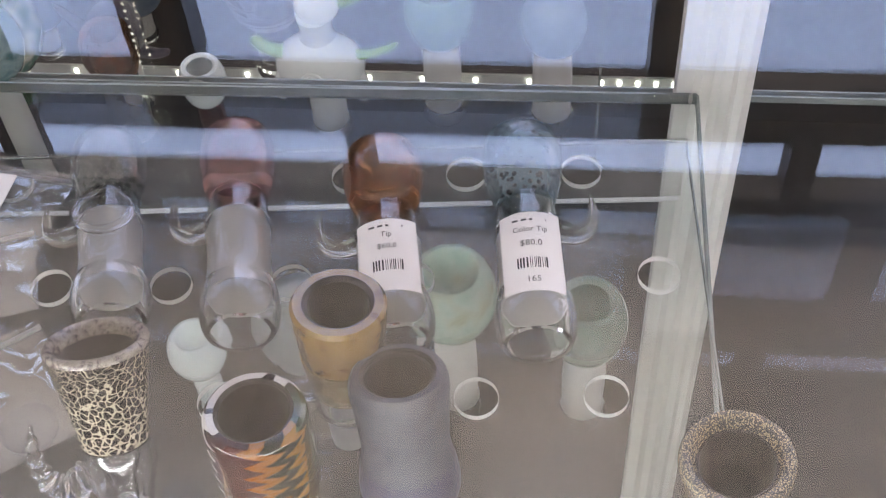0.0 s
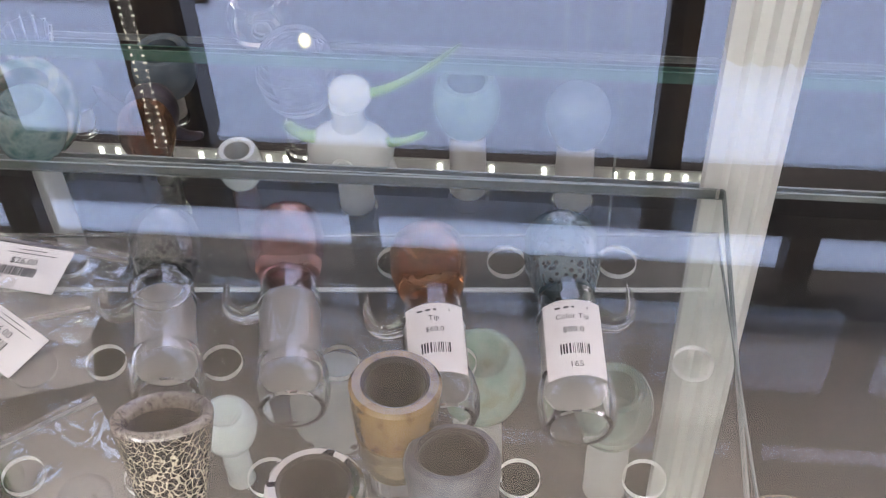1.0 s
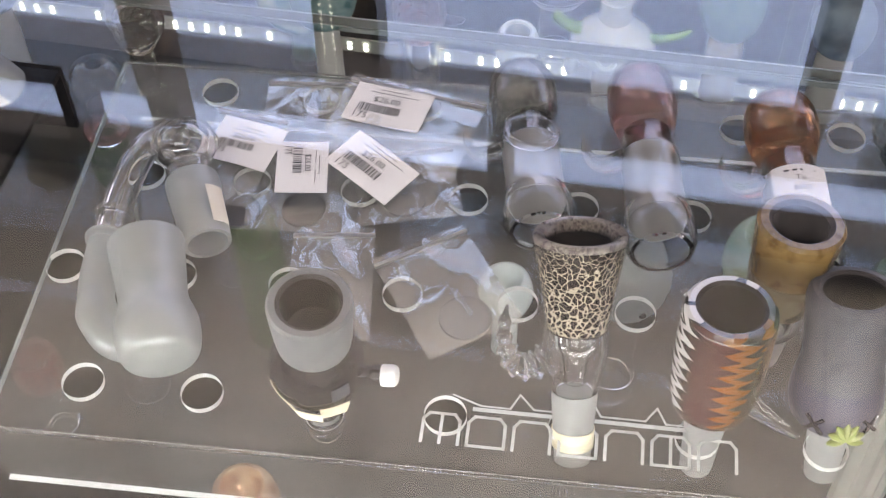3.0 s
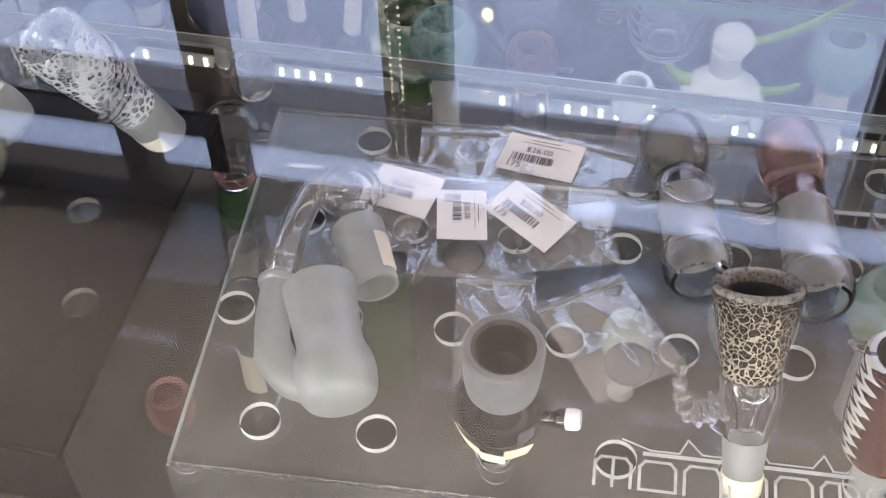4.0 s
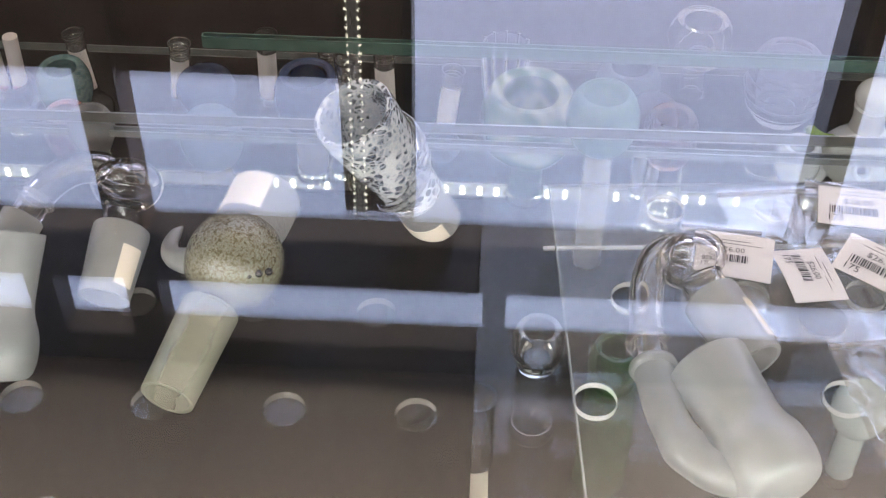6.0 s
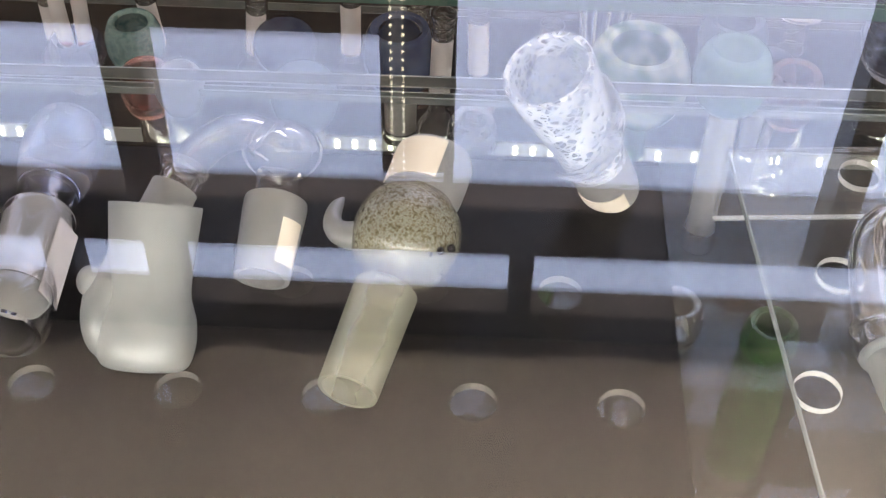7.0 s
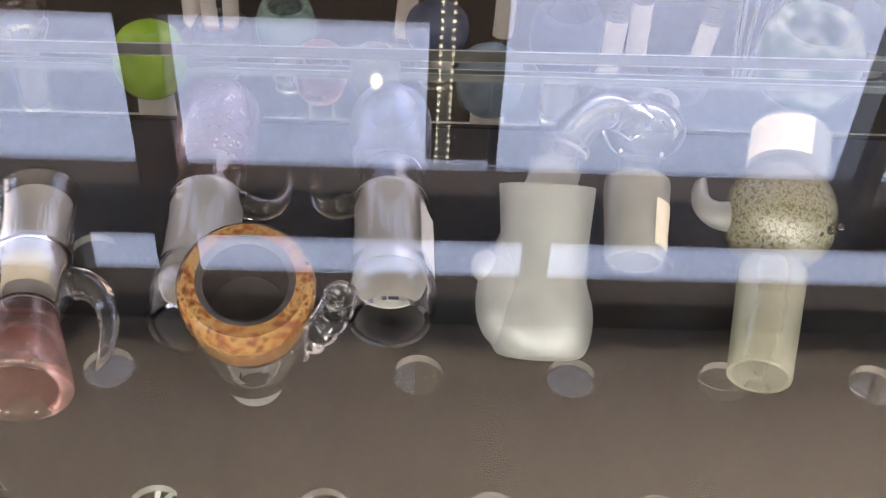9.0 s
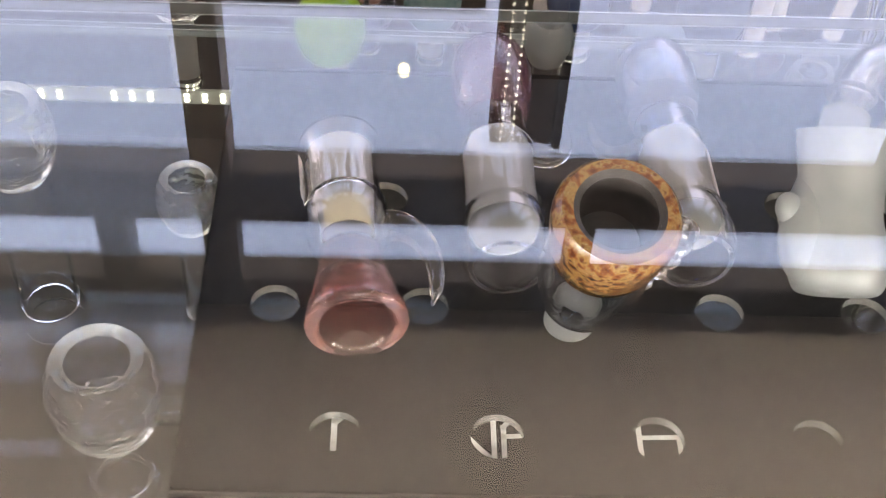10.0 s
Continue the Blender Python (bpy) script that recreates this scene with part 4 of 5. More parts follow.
def lying_bowl(near, far, cup_mat, label, R=0.0135, horn_side=-1, horn_mat=None, ring=False, label_text=None, tape=False, group="", rest=SHEET_Z):
    """A female-jointed bowl on its side: joint towards the front, cup to the back."""
    m, L = axis_pose((*near, rest + 0.0132), (*far, rest + R + 0.0005))
    t = thing("lying_bowl", m, label, "glass bowl", group)
    part("joint", shell(smooth_profile([(0.0116, 0), (0.0132, L * .04), (0.0137, L * .11), (0.0128, L * .19), (0.0113, L * .26), (0.0111, L * .44), (0.0117, L * .52), (0.0108, L * .58), (0.0100, L * .66)], 4), 0.0016, 44), CLEAR, t)
    part("ground_liner", shell(smooth_profile([(0.0114, L * .16), (0.0100, L * .24), (0.0096, L * .40), (0.0101, L * .53)], 4), 0.0006, 36), FROST_LINER, t, "frosted ground lining")
    part("cup", cup(smooth_profile([(0.0090, L * .63), (0.0112, L * .68), (R, L * .80), (R * 1.01, L * .92), (R * 0.9, L * .99)], 4), 0.0030, L * .74), cup_mat, t)
    part("inner_swirl", tube([(0.003 * math.cos(q * 1.1), 0.003 * math.sin(q * 1.1), L * (.44 + .03 * q)) for q in range(7)], lambda u: 0.0007, 8), MILK, t, "white swirl inside the neck")
    s = horn_side
    if s:
        part("horn", horn([(s * 0.010, 0.0, L * .52), (s * 0.020, 0.001, L * .46), (s * 0.0255, 0.003, L * .54), (s * 0.0235, 0.005, L * .74)], 0.0044, 0.0010), horn_mat or CLEAR, t, "clear curved horn")
    if ring:
        part("loop", ring_torus((0, -0.0105, L * .50), 0.0098, 0.0016, (0.1, -1, 0.2)), CLEAR, t, "clear applied glass loop")
    if label_text:
        lab = part("price_label", arc_patch(0.0134, 0.0134, L * .14, L * .50, -136, -44, 14, 0.0003, 0.0004), PAPER, t, "white paper price label")
        r = 0.0139
        for txt, size, h in label_text:
            wrap(letters(txt, size, lab, Matrix.Identity(4), PRINT), r, -90).data.transform(Matrix.Translation((0, 0, L * h)))
        b = part("barcode", bars_mesh(barcode(0.0105, 0.0042, 5)), PRINT, lab, smooth=False)
        wrap(b, r, -90).data.transform(Matrix.Translation((0, 0, L * .265)))
        b = part("print_line", bars_mesh([(-0.006, -0.001, -.0004, .0004), (0.0, 0.006, -.0004, .0004)]), PRINT, lab, smooth=False)
        wrap(b, r, -90).data.transform(Matrix.Translation((0, 0, L * .465)))
    if tape:
        part("tape_tag", arc_patch(0.0112, 0.0112, L * .12, L * .46, -35, 10, 6, 0.0003, 0.002), PAPER, t, "strip of white paper tape")
    return t


G2 = "female bowls lying on the risers"
lying_bowl((-0.0345, 0.340), (-0.0540, 0.418), DARK_SPECK, "bowl with dark speckled cup, clear loop and horn, lying down", horn_side=-1, ring=True, group=G2)
lying_bowl((0.0100, 0.338), (-0.0065, 0.424), PLUM, "bowl with plum brown cup and frosted joint, lying down", horn_side=-1, group=G2)
lying_bowl((0.0620, 0.337), (0.0485, 0.417), BROWN, "bowl with brown amber cup and white price label", R=0.0142, horn_side=-1, group=G2,
           label_text=[("Tip", 0.0030, .42), ("$60.0", 0.0030, .36)])
lying_bowl((0.1085, 0.338), (0.0985, 0.426), BLUE_NET, "bowl with mottled blue cup and white price label", R=0.0140, horn_side=1, group=G2,
           label_text=[("Color Tip", 0.0030, .42), ("$80.0", 0.0034, .355), ("165", 0.0034, .19)])
lying_bowl((-0.5125, 0.298), (-0.5145, 0.396), PURPLE_DOTS, "bowl with purple cup dotted white, horn and frosted joint", horn_side=1, group=G2, tape=False)
lying_bowl((-0.4560, 0.302), (-0.4580, 0.396), BLUE_PALE, "bowl with pale blue cup and frosted joint, lying down", horn_side=-1, group=G2, tape=True)

# orange bowl tipped towards the front of the black riser
t, L = standing("rust_bowl", (-0.4940, 0.2910, SHEET_Z - 0.006), (-0.4900, 0.2670, 1.1300), "rust and gold speckled bowl with twisted clear handle", "")
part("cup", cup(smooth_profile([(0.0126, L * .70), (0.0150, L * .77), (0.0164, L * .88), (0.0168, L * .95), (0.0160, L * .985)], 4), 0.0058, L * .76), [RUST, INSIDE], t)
part("neck", shell(smooth_profile([(0.0080, L * .24), (0.0118, L * .34), (0.0146, L * .50), (0.0150, L * .62), (0.0140, L * .73)], 4), 0.0018, 36), CLEAR, t)
joint(t, 0.0, L * .26, 0.0070, 0.0084)
part("handle", horn([(0.011, 0.002, L * .42), (0.018, 0.004, L * .46), (0.0235, 0.006, L * .62), (0.0225, 0.008, L * .76)], 0.0044, 0.0036, 36, 0.25, 6), CLEAR_TEXTURED, t, "clear twisted handle")

# rose bowl lying with its cup to the front
m, L = axis_pose((-0.5560, 0.2760, SHEET_Z + 0.0130), (-0.5630, 0.3380, SHEET_Z + 0.0165))
t = thing("rose_bowl", m, "rose pink flared bowl with clear neck and horn, lying down", "glass bowl")
part("cup", revolve(smooth_profile([(0.0086, L * .42), (0.0102, L * .30), (0.0128, L * .14), (0.0148, L * .02), (0.0146, -L * .02), (0.0128, -L * .03), (0.0104, L * .0), (0.0086, L * .12), (0.0052, L * .26), (0.0, L * .28)], 4), 44), ROSE, t)
part("neck", shell(smooth_profile([(0.0090, L * .40), (0.0120, L * .48), (0.0128, L * .58), (0.0124, L * .70), (0.0112, L * .74)], 4), 0.0015, 40), CLEAR, t)
part("joint", shell(smooth_profile([(0.0112, L * .72), (0.0113, L * .95), (0.0122, L * 1.10), (0.0126, L * 1.14)], 4), 0.0013, 40), CLEAR, t)
part("ground_liner", shell(smooth_profile([(0.0080, L * .52), (0.0092, L * .80), (0.0098, L * 1.06)], 4), 0.0007, 36), FROST_LINER, t, "frosted ground lining")
part("label_strip", arc_patch(0.0083, 0.0087, L * .50, L * .66, -140, -40, 8, 0.0003), TAPE, t, "cream label inside the joint")
part("paper_tag", arc_patch(0.0118, 0.0118, L * .72, L * 1.0, -200, -160, 6, 0.0003, 0.002), PAPER, t, "white paper tag")
part("horn", horn([(0.012, -0.001, L * .55), (0.022, -0.002, L * .55), (0.0275, -0.003, L * .26), (0.0215, -0.004, L * .02)], 0.0050, 0.0016), CLEAR, t, "clear downswept horn")


def adapter(bucket_near, bucket_far, arm, bubble, joint_far, joint_near, label, bulge=1, side=None):
    """Sandblasted bucket joined by a bent arm and bubble to a ground joint; lies on the riser."""
    z = SHEET_Z
    m, L = axis_pose(bucket_near, bucket_far)
    t = thing("drop_adapter", m, label, "glass adapter", "sandblasted drop adapters")
    inv = m.inverted()
    part("bucket", shell(smooth_profile([(0.0060, 0), (0.0125, L * .03), (0.0148, L * .16), (0.0146, L * .32), (0.0124, L * .48), (0.0128, L * .70), (0.0139, L * .97), (0.0139, L * 1.0)], 5), 0.0026, 44), FROST_BODY, t)
    part("bucket_floor", revolve([(0, 0.0006), (0.0100, 0.0012), (0.0118, 0.003), (0.010, 0.005), (0, 0.005)], 30), FROST_BODY, t)
    if side is None:
        part("side_lobe", ball((-0.0115 * bulge, -0.003, L * .34), 0.0092, (0.85, 0.8, 1.5)), FROST_BODY, t)
        part("side_nipple", ball((-0.0170 * bulge, -0.004, L * .52), 0.0040, (1, 1, 1.2), 16), FROST_BODY, t)
    w = [inv @ Vector(p) for p in arm]
    part("arm", pipe(bend_points(w, 16), 0.0060, 0.0021), CLEAR, t, "clear bent tube")
    d = (w[1] - w[0]).normalized()
    if side is None:
        part("side_tube", tube(bend_points([w[0], w[0] - d * 0.014, Vector((-0.0125 * bulge, -0.002, L * .40))], 10), lambda q: 0.0074, 20), FROST_BODY, t)
    else:
        u = [inv @ Vector(p) for p in side]
        part("side_tube", tube(bend_points(u, 22), lambda q: 0.0066 + 0.0012 * math.exp(-((q - 0.42) / 0.05) ** 2), 24), FROST_BODY, t, "sandblasted side tube bending into the bucket")
        part("side_lip", ring_torus(u[0], 0.0064, 0.0019, u[0] - u[1]), FROST_BODY, t)
    part("collar", ring_torus(w[0].lerp(w[1], 0.45), 0.0064, 0.0017, d), CLEAR, t, "clear glass collar")
    part("bubble", ball(inv @ Vector(bubble), 0.0118, (1.12, 0.95, 0.85), 32), CLEAR, t, "clear glass bubble")
    part("bubble_hollow", flipped(ball(inv @ Vector(bubble), 0.0086, (1.12, 0.95, 0.85), 32)), CLEAR, t, "hollow inside the bubble")
    a, b = inv @ Vector(joint_far), inv @ Vector(joint_near)
    c = inv @ Vector(bubble)
    part("stem", pipe([c.lerp(a, 0.45), c.lerp(a, 0.75), a.lerp(b, 0.08)], 0.0078, 0.0016, 28), CLEAR, t)
    jm, jl = axis_pose(b, a)
    j = part("ground_joint", shell(smooth_profile([(0.0090, 0), (0.0096, jl * .4), (0.0104, jl * .96), (0.0092, jl)], 4), 0.0015, 36), FROSTED, t, "frosted ground joint")
    j.matrix_local = jm
    sub = part("paper_label", arc_patch(0.0096, 0.0102, jl * .12, jl * .68, -62, -18, 8, 0.0003), CREAM_TAPE, t, "cream paper label")
    sub.matrix_local = jm
    return t


zz = SHEET_Z
adapter((-0.4130, 0.2955, zz + .006), (-0.4115, 0.3320, zz + .040), [(-0.4080, 0.3420, zz + .038), (-0.4030, 0.3560, zz + .044), (-0.3930, 0.3720, zz + .044), (-0.3800, 0.3680, zz + .034)],
        (-0.3785, 0.3670, zz + .0325), (-0.3800, 0.3560, zz + .0200), (-0.3822, 0.3310, zz + .0105), "sandblasted glass drop adapter with clear bent arm on black riser")
adapter((-0.1535, 0.2590, zz + .0145), (-0.1740, 0.3050, zz + .0185), [(-0.1915, 0.3110, zz + .013), (-0.1935, 0.3290, zz + .014), (-0.1945, 0.3640, zz + .022), (-0.1760, 0.3560, zz + .0215)],
        (-0.1755, 0.3545, zz + .0190), (-0.1690, 0.3410, zz + .0135), (-0.1550, 0.3150, zz + .0105), "sandblasted glass drop adapter with clear arm on clear riser",
        side=[(-0.1912, 0.3080, zz + .013), (-0.1890, 0.2900, zz + .0125), (-0.1860, 0.2600, zz + .012), (-0.1650, 0.2590, zz + .013), (-0.1580, 0.2720, zz + .014)])

# ash ball bowl on the black riser
m, L = axis_pose((-0.3510, 0.2880, SHEET_Z + 0.0100), (-0.3295, 0.3730, SHEET_Z + 0.0245))
t = thing("ash_ball_piece", m, "opal and ash glass ball with yellowish joint and cream label", "glass bowl")
joint(t, 0.0, L * .41, 0.0092, 0.0102, FROST_YELLOW)
part("ball", revolve(smooth_profile([(0.0092, L * .40), (0.0078, L * .44), (0.0094, L * .48), (0.0152, L * .54), (0.0176, L * .64), (0.0160, L * .74), (0.0122, L * .80), (0.0110, L * .82)], 5), 48, wobble=0.015), ASH_BALL, t)
part("upper_joint", shell(smooth_profile([(0.0112, L * .80), (0.0128, L * .86), (0.0128, L * 1.0), (0.0122, L * 1.02)], 4), 0.0018, 40), FROSTED, t, "frosted upper joint")
part("label", arc_patch(0.0130, 0.0131, L * .83, L * 1.0, -165, -70, 10, 0.0003, 0.0006), CREAM_TAPE, t, "cream paper label")
part("horn", horn([(-0.014, -0.001, L * .60), (-0.022, -0.001, L * .56), (-0.0275, 0.0, L * .64), (-0.0245, 0.0015, L * .76)], 0.0050, 0.0018), FROSTED, t, "opal white horn")
for i in range(3):
    part("bead", ball((0.0165 - 0.003 * i, -0.009, L * (.58 - .02 * i)), 0.0014, (1, 1, 1), 10), INK, t, "tiny dark bead")

# swirled cone bowl at the back of the black riser
m, L = axis_pose((-0.2680, 0.3890, SHEET_Z + 0.0005), (-0.2955, 0.3660, 1.132))
t = thing("swirl_cone_bowl", m, "white swirled glass cone bowl with frosted joint", "glass bowl")
joint(t, 0.0, L * .30, 0.0098, 0.0108)
part("cup", cup(smooth_profile([(0.0100, L * .28), (0.0112, L * .36), (0.0122, L * .52), (0.0132, L * .70), (0.0140, L * .90), (0.0140, L)], 4), 0.0020, L * .50, wobble=0.04), NET_GLASS, t)
part("label", arc_patch(0.0102, 0.0104, L * .02, L * .14, -150, -50, 8, 0.0003), CREAM_TAPE, t, "cream paper strip")
for q in range(3):
    part("wrap", tube([((0.0134 + 0.0012 * i / 4) * math.cos(radians(-150 + 22 * i + 40 * q)), (0.0130 + 0.001 * i / 4) * math.sin(radians(-150 + 22 * i + 40 * q)), L * (.38 + .09 * q + .03 * i)) for i in range(8)],
                      lambda u: 0.0016 * math.sin(math.pi * (0.08 + 0.84 * u)), 10), CLEAR, t, "raised clear swirl")


# ---- bags and tags on the clear riser ----
def bag(x, y, w, h, turn, lift, label, seed, seal=True):
    t = thing("zip_bag", pose(x, y, SHEET_Z + lift, 0, 0, turn), label, "plastic bag", "clear zip bags")
    bm = bmesh.new()
    n = 14
    for side in (0, 1):
        g = [[bm.verts.new((w * (i / n - .5), h * (j / n - .5), 0.0004 + side * (0.0022 * math.sin(math.pi * i / n) * math.sin(math.pi * j / n) + 0.0004)
                            + 0.0022 * noise.noise((i * .33 + seed, j * .30, side * 3 + seed)) * (1 if side else .2) + 0.0010)) for i in range(n + 1)] for j in range(n + 1)]
        for j in range(n):
            for i in range(n):
                bm.faces.new((g[j][i], g[j][i + 1], g[j + 1][i + 1], g[j + 1][i]))
    film = part("film", bm, BAG, t)
    film.visible_shadow = False
    if seal:
        part("seal", block(-w / 2, h * .5 - 0.0045, 0.0012, w / 2, h * .5 - 0.0030, 0.0026), BAG_SEAL, t, "raised zip seal", smooth=False)
    return t


def screen_disc(x, y, r, lift):
    t = thing("screen_disc", pose(x, y, SHEET_Z + lift), "dark round metal screen in a bag", "pipe screen", "dark screens in bags")
    part("mesh", revolve([(0, 0.0008), (r * .7, 0.0009), (r, 0.0014), (r, 0.0), (0, 0)], 32), SCREEN_DISC, t)


def tag(x, y, w, h, turn, lift, tilt, seed):
    t = thing("price_tag", pose(x, y, SHEET_Z + lift, tilt, tilt * .4, turn), "white paper price tag with barcode", "price tag", "price tags on bags")
    bm = bmesh.new()
    n = 8
    for s in (0, 1):
        g = [[bm.verts.new((w * (i / n - .5), h * (j / 2 - .5), s * 0.0003 + 0.0012 * math.sin(i / n * 2.4 + seed))) for i in range(n + 1)] for j in range(3)]
        for j in range(2):
            for i in range(n):
                bm.faces.new((g[j][i], g[j][i + 1], g[j + 1][i + 1], g[j + 1][i]))
    paper = part("paper", bm, PAPER, t)

    def drape(ob):
        for v in ob.data.vertices:
            i = (v.co.x / w + .5) * n
            v.co.z = 0.0006 + 0.0012 * math.sin(i / n * 2.4 + seed)

    k = w / 0.033
    # the tag lies upside down to the viewer: head away, barcode nearer
    b = part("barcode", bars_mesh([(x0 - 0.003 * k, x1 - 0.003 * k, -0.0045 * k, -0.0002 * k) for x0, x1, _, _ in barcode(0.0185 * k, 0.004, seed)]), PRINT, paper, smooth=False)
    drape(b)
    for txt, size, px, py in (("175", 0.0046, -0.0100, -0.0070), ("$26.00", 0.0042, -0.0015, 0.0026)):
        o = letters(txt, size * k, paper, Matrix.Identity(4), PRINT)
        o.data.transform(Matrix.Translation((px * k, py * k, 0)))
        drape(o)
    b = part("print_line", bars_mesh([(-0.010 * k, 0.011 * k, 0.0062 * k, 0.0065 * k), (-0.006 * k, 0.006 * k, 0.0080 * k, 0.0083 * k)]), PRINT, paper, smooth=False)
    drape(b)


bag(-0.131, 0.374, 0.045, 0.083, 8, 0.001, "clear zip bag lying under others", 1)
bag(-0.161, 0.366, 0.030, 0.050, -5, 0.002, "clear zip bag holding a dark screen", 2)
bag(-0.098, 0.391, 0.058, 0.046, -8, 0.004, "clear zip bag on top of a pile", 3)
bag(-0.090, 0.362, 0.040, 0.038, 18, 0.003, "clear zip bag holding a dark screen", 4)
bag(-0.0655, 0.3155, 0.038, 0.050, 37, 0.001, "clear zip bag with a dark screen inside", 5)
bag(-0.108, 0.311, 0.031, 0.052, 10, 0.001, "clear empty zip bag", 6)
for x, y, r in ((-0.151, 0.339, 0.0080), (-0.127, 0.344, 0.0085), (-0.090, 0.356, 0.0085), (-0.0565, 0.3045, 0.0095)):
    screen_disc(x, y, r, 0.0012)
tag(-0.105, 0.398, 0.033, 0.021, -9, 0.0085, 2, 11)
tag(-0.157, 0.369, 0.028, 0.022, -11, 0.0075, 4, 12)
tag(-0.131, 0.360, 0.027, 0.020, -78, 0.0080, -3, 13)
tag(-0.104, 0.364, 0.032, 0.020, -31, 0.0090, 3, 14)


# ---- glass on the lower shelf ----
def stub(name, x, y, z, top, R, cup_mat, label, cat="glass bowl", stem_mat=None, foot_r=0.009, shape="cup", group="bowls on the lower shelf", lean=(0, 0)):
    """An upright bowl: flared clear foot, frosted stem, turned cup."""
    m, L = axis_pose((x, y, z), (x + lean[0], y + lean[1], top))
    t = thing(name, m, label, cat, group)
    h = min(L * .56, R * 2.0)
    b = L - h
    part("foot", shell(smooth_profile([(foot_r, 0.0), (foot_r * 1.06, L * .05), (foot_r * .92, L * .12), (foot_r * .86, L * .16)], 3), 0.0014, 28), CLEAR, t)
    part("stem", shell(smooth_profile([(foot_r * .84, L * .10), (foot_r * .9, b * .6), (foot_r * .8, b + h * .06)], 3), 0.0015, 28), stem_mat or FROST_LINER, t)
    if shape == "cup":
        bm = cup(smooth_profile([(foot_r * .75, b), (R * .78, b + h * .12), (R, b + h * .46), (R * .98, b + h * .78), (R * .84, L)], 4), R * .28, b + h * .36)
    elif shape == "donut":
        bm = revolve(smooth_profile([(foot_r * .75, b), (R * .78, b + h * .14), (R, b + h * .5), (R * .88, b + h * .84), (R * .62, b + h * .97), (R * .44, b + h * .80), (0, b + h * .60)], 4), 36)
    else:
        bm = revolve(smooth_profile([(foot_r * .75, b), (R * .82, b + h * .14), (R, b + h * .5), (R * .84, b + h * .84), (R * .45, b + h * .98), (0, L)], 4), 36)
    part("cup", bm, cup_mat, t)
    return t, L


def label_tube(x, y, z, top, label, tip_mat=None, lean=(0, 0)):
    """A clear downstem standing up, with a white paper label round it."""
    m, L = axis_pose((x, y, z), (x + lean[0], y + lean[1], top))
    t = thing("downstem", m, label, "glass tube", "labelled downstems")
    part("bulb", shell(smooth_profile([(0.0085, 0), (0.0120, L * .08), (0.0125, L * .16), (0.0085, L * .26), (0.0058, L * .32)], 4), 0.0013, 28), tip_mat or CLEAR, t)
    part("tube", shell(smooth_profile([(0.0058, L * .30), (0.0056, L * .6), (0.0060, L * .9), (0.0074, L * .97), (0.0078, L)], 4), 0.0012, 28), CLEAR_TEXTURED, t)
    part("label", arc_patch(0.0063, 0.0063, L * .40, L * .84, -160, -20, 10, 0.0003), PAPER, t, "white paper label with faint print")
    for i in range(3):
        part("notch", ring_torus((0, 0, L * (.86 + .035 * i)), 0.0062, 0.0007), CLEAR, t)
    return t


# horned white piece
t, L = stub("white_horned_piece", -0.026, 0.640, LOW_Z, 0.918, 0.016, MILK, "milky white glass figure with lime horns on a clear foot", "glass figure", foot_r=0.0120, shape="dome")
part("shoulders", ball((0.0, -0.003, 0.058), 0.0215, (1.22, 0.85, 0.95)), MILK, t)
part("snout_hole", ring_torus((-0.002, -0.0215, 0.060), 0.0052, 0.0016, (0, -1, 0.6)), MILK, t)
part("snout_dark", ball((-0.002, -0.0190, 0.0595), 0.0050, (1, 0.5, 0.8), 16), SLATE_DARK, t, "dark blue hole")
part("neck", shell(smooth_profile([(0.012, 0.070), (0.0095, 0.082), (0.0105, 0.092)], 4), 0.003, 28), MILK, t)
part("head", ball((0.002, 0.002, 0.098), 0.0120, (1.08, 1, 0.9)), MILK, t)
part("horn", horn([(-0.020, -0.006, 0.070), (-0.029, -0.008, 0.072), (-0.036, -0.006, 0.080)], 0.0042, 0.0032), LIME, t, "lime green horn")
part("horn", horn([(0.020, -0.004, 0.066), (0.034, -0.004, 0.066), (0.046, -0.002, 0.074)], 0.0032, 0.0016), LIME, t, "lime green horn")
part("horn", horn([(0.010, 0.002, 0.098), (0.034, 0.004, 0.102), (0.066, 0.006, 0.135)], 0.0032, 0.0012), LIME, t, "long lime green horn")
for sx in (-1, 1):
    part("ear", horn([(sx * 0.020, -0.006, 0.052), (sx * 0.026, -0.008, 0.042), (sx * 0.023, -0.008, 0.034)], 0.0060, 0.003), MILK, t)

stub("teal_bowl", 0.042, 0.655, LOW_Z, 0.945, 0.0195, TEAL, "teal blue glass bowl with clear foot", foot_r=0.0125)
stub("blue_grey_bowl", 0.107, 0.650, LOW_Z, 0.945, 0.0190, BLUE_OPAQUE, "blue grey glass bowl with dark horn", foot_r=0.0130, shape="dome")
t, L = stub("ribbed_dome_bowl", -0.066, 0.690, LOW_Z, 0.935, 0.024, BLUE_PALE, "clear ribbed dome bowl with dark band", stem_mat=CLEAR, foot_r=0.014)
for i in range(5):
    part("rib", ring_torus((0, 0, L * (.60 + .08 * i)), 0.0245 - 0.0016 * abs(i - 2), 0.0011), CLEAR, t)
t, L = stub("white_rim_piece", -0.0775, 0.585, LOW_Z, 0.950, 0.0125, MILK, "white ringed cup on a plum glass stem", stem_mat=PLUM, foot_r=0.0085)
stub("brown_bowl", -0.143, 0.625, LOW_Z, 0.935, 0.0165, BROWN, "amber brown bowl with clear flared foot", foot_r=0.0135, stem_mat=CLEAR)
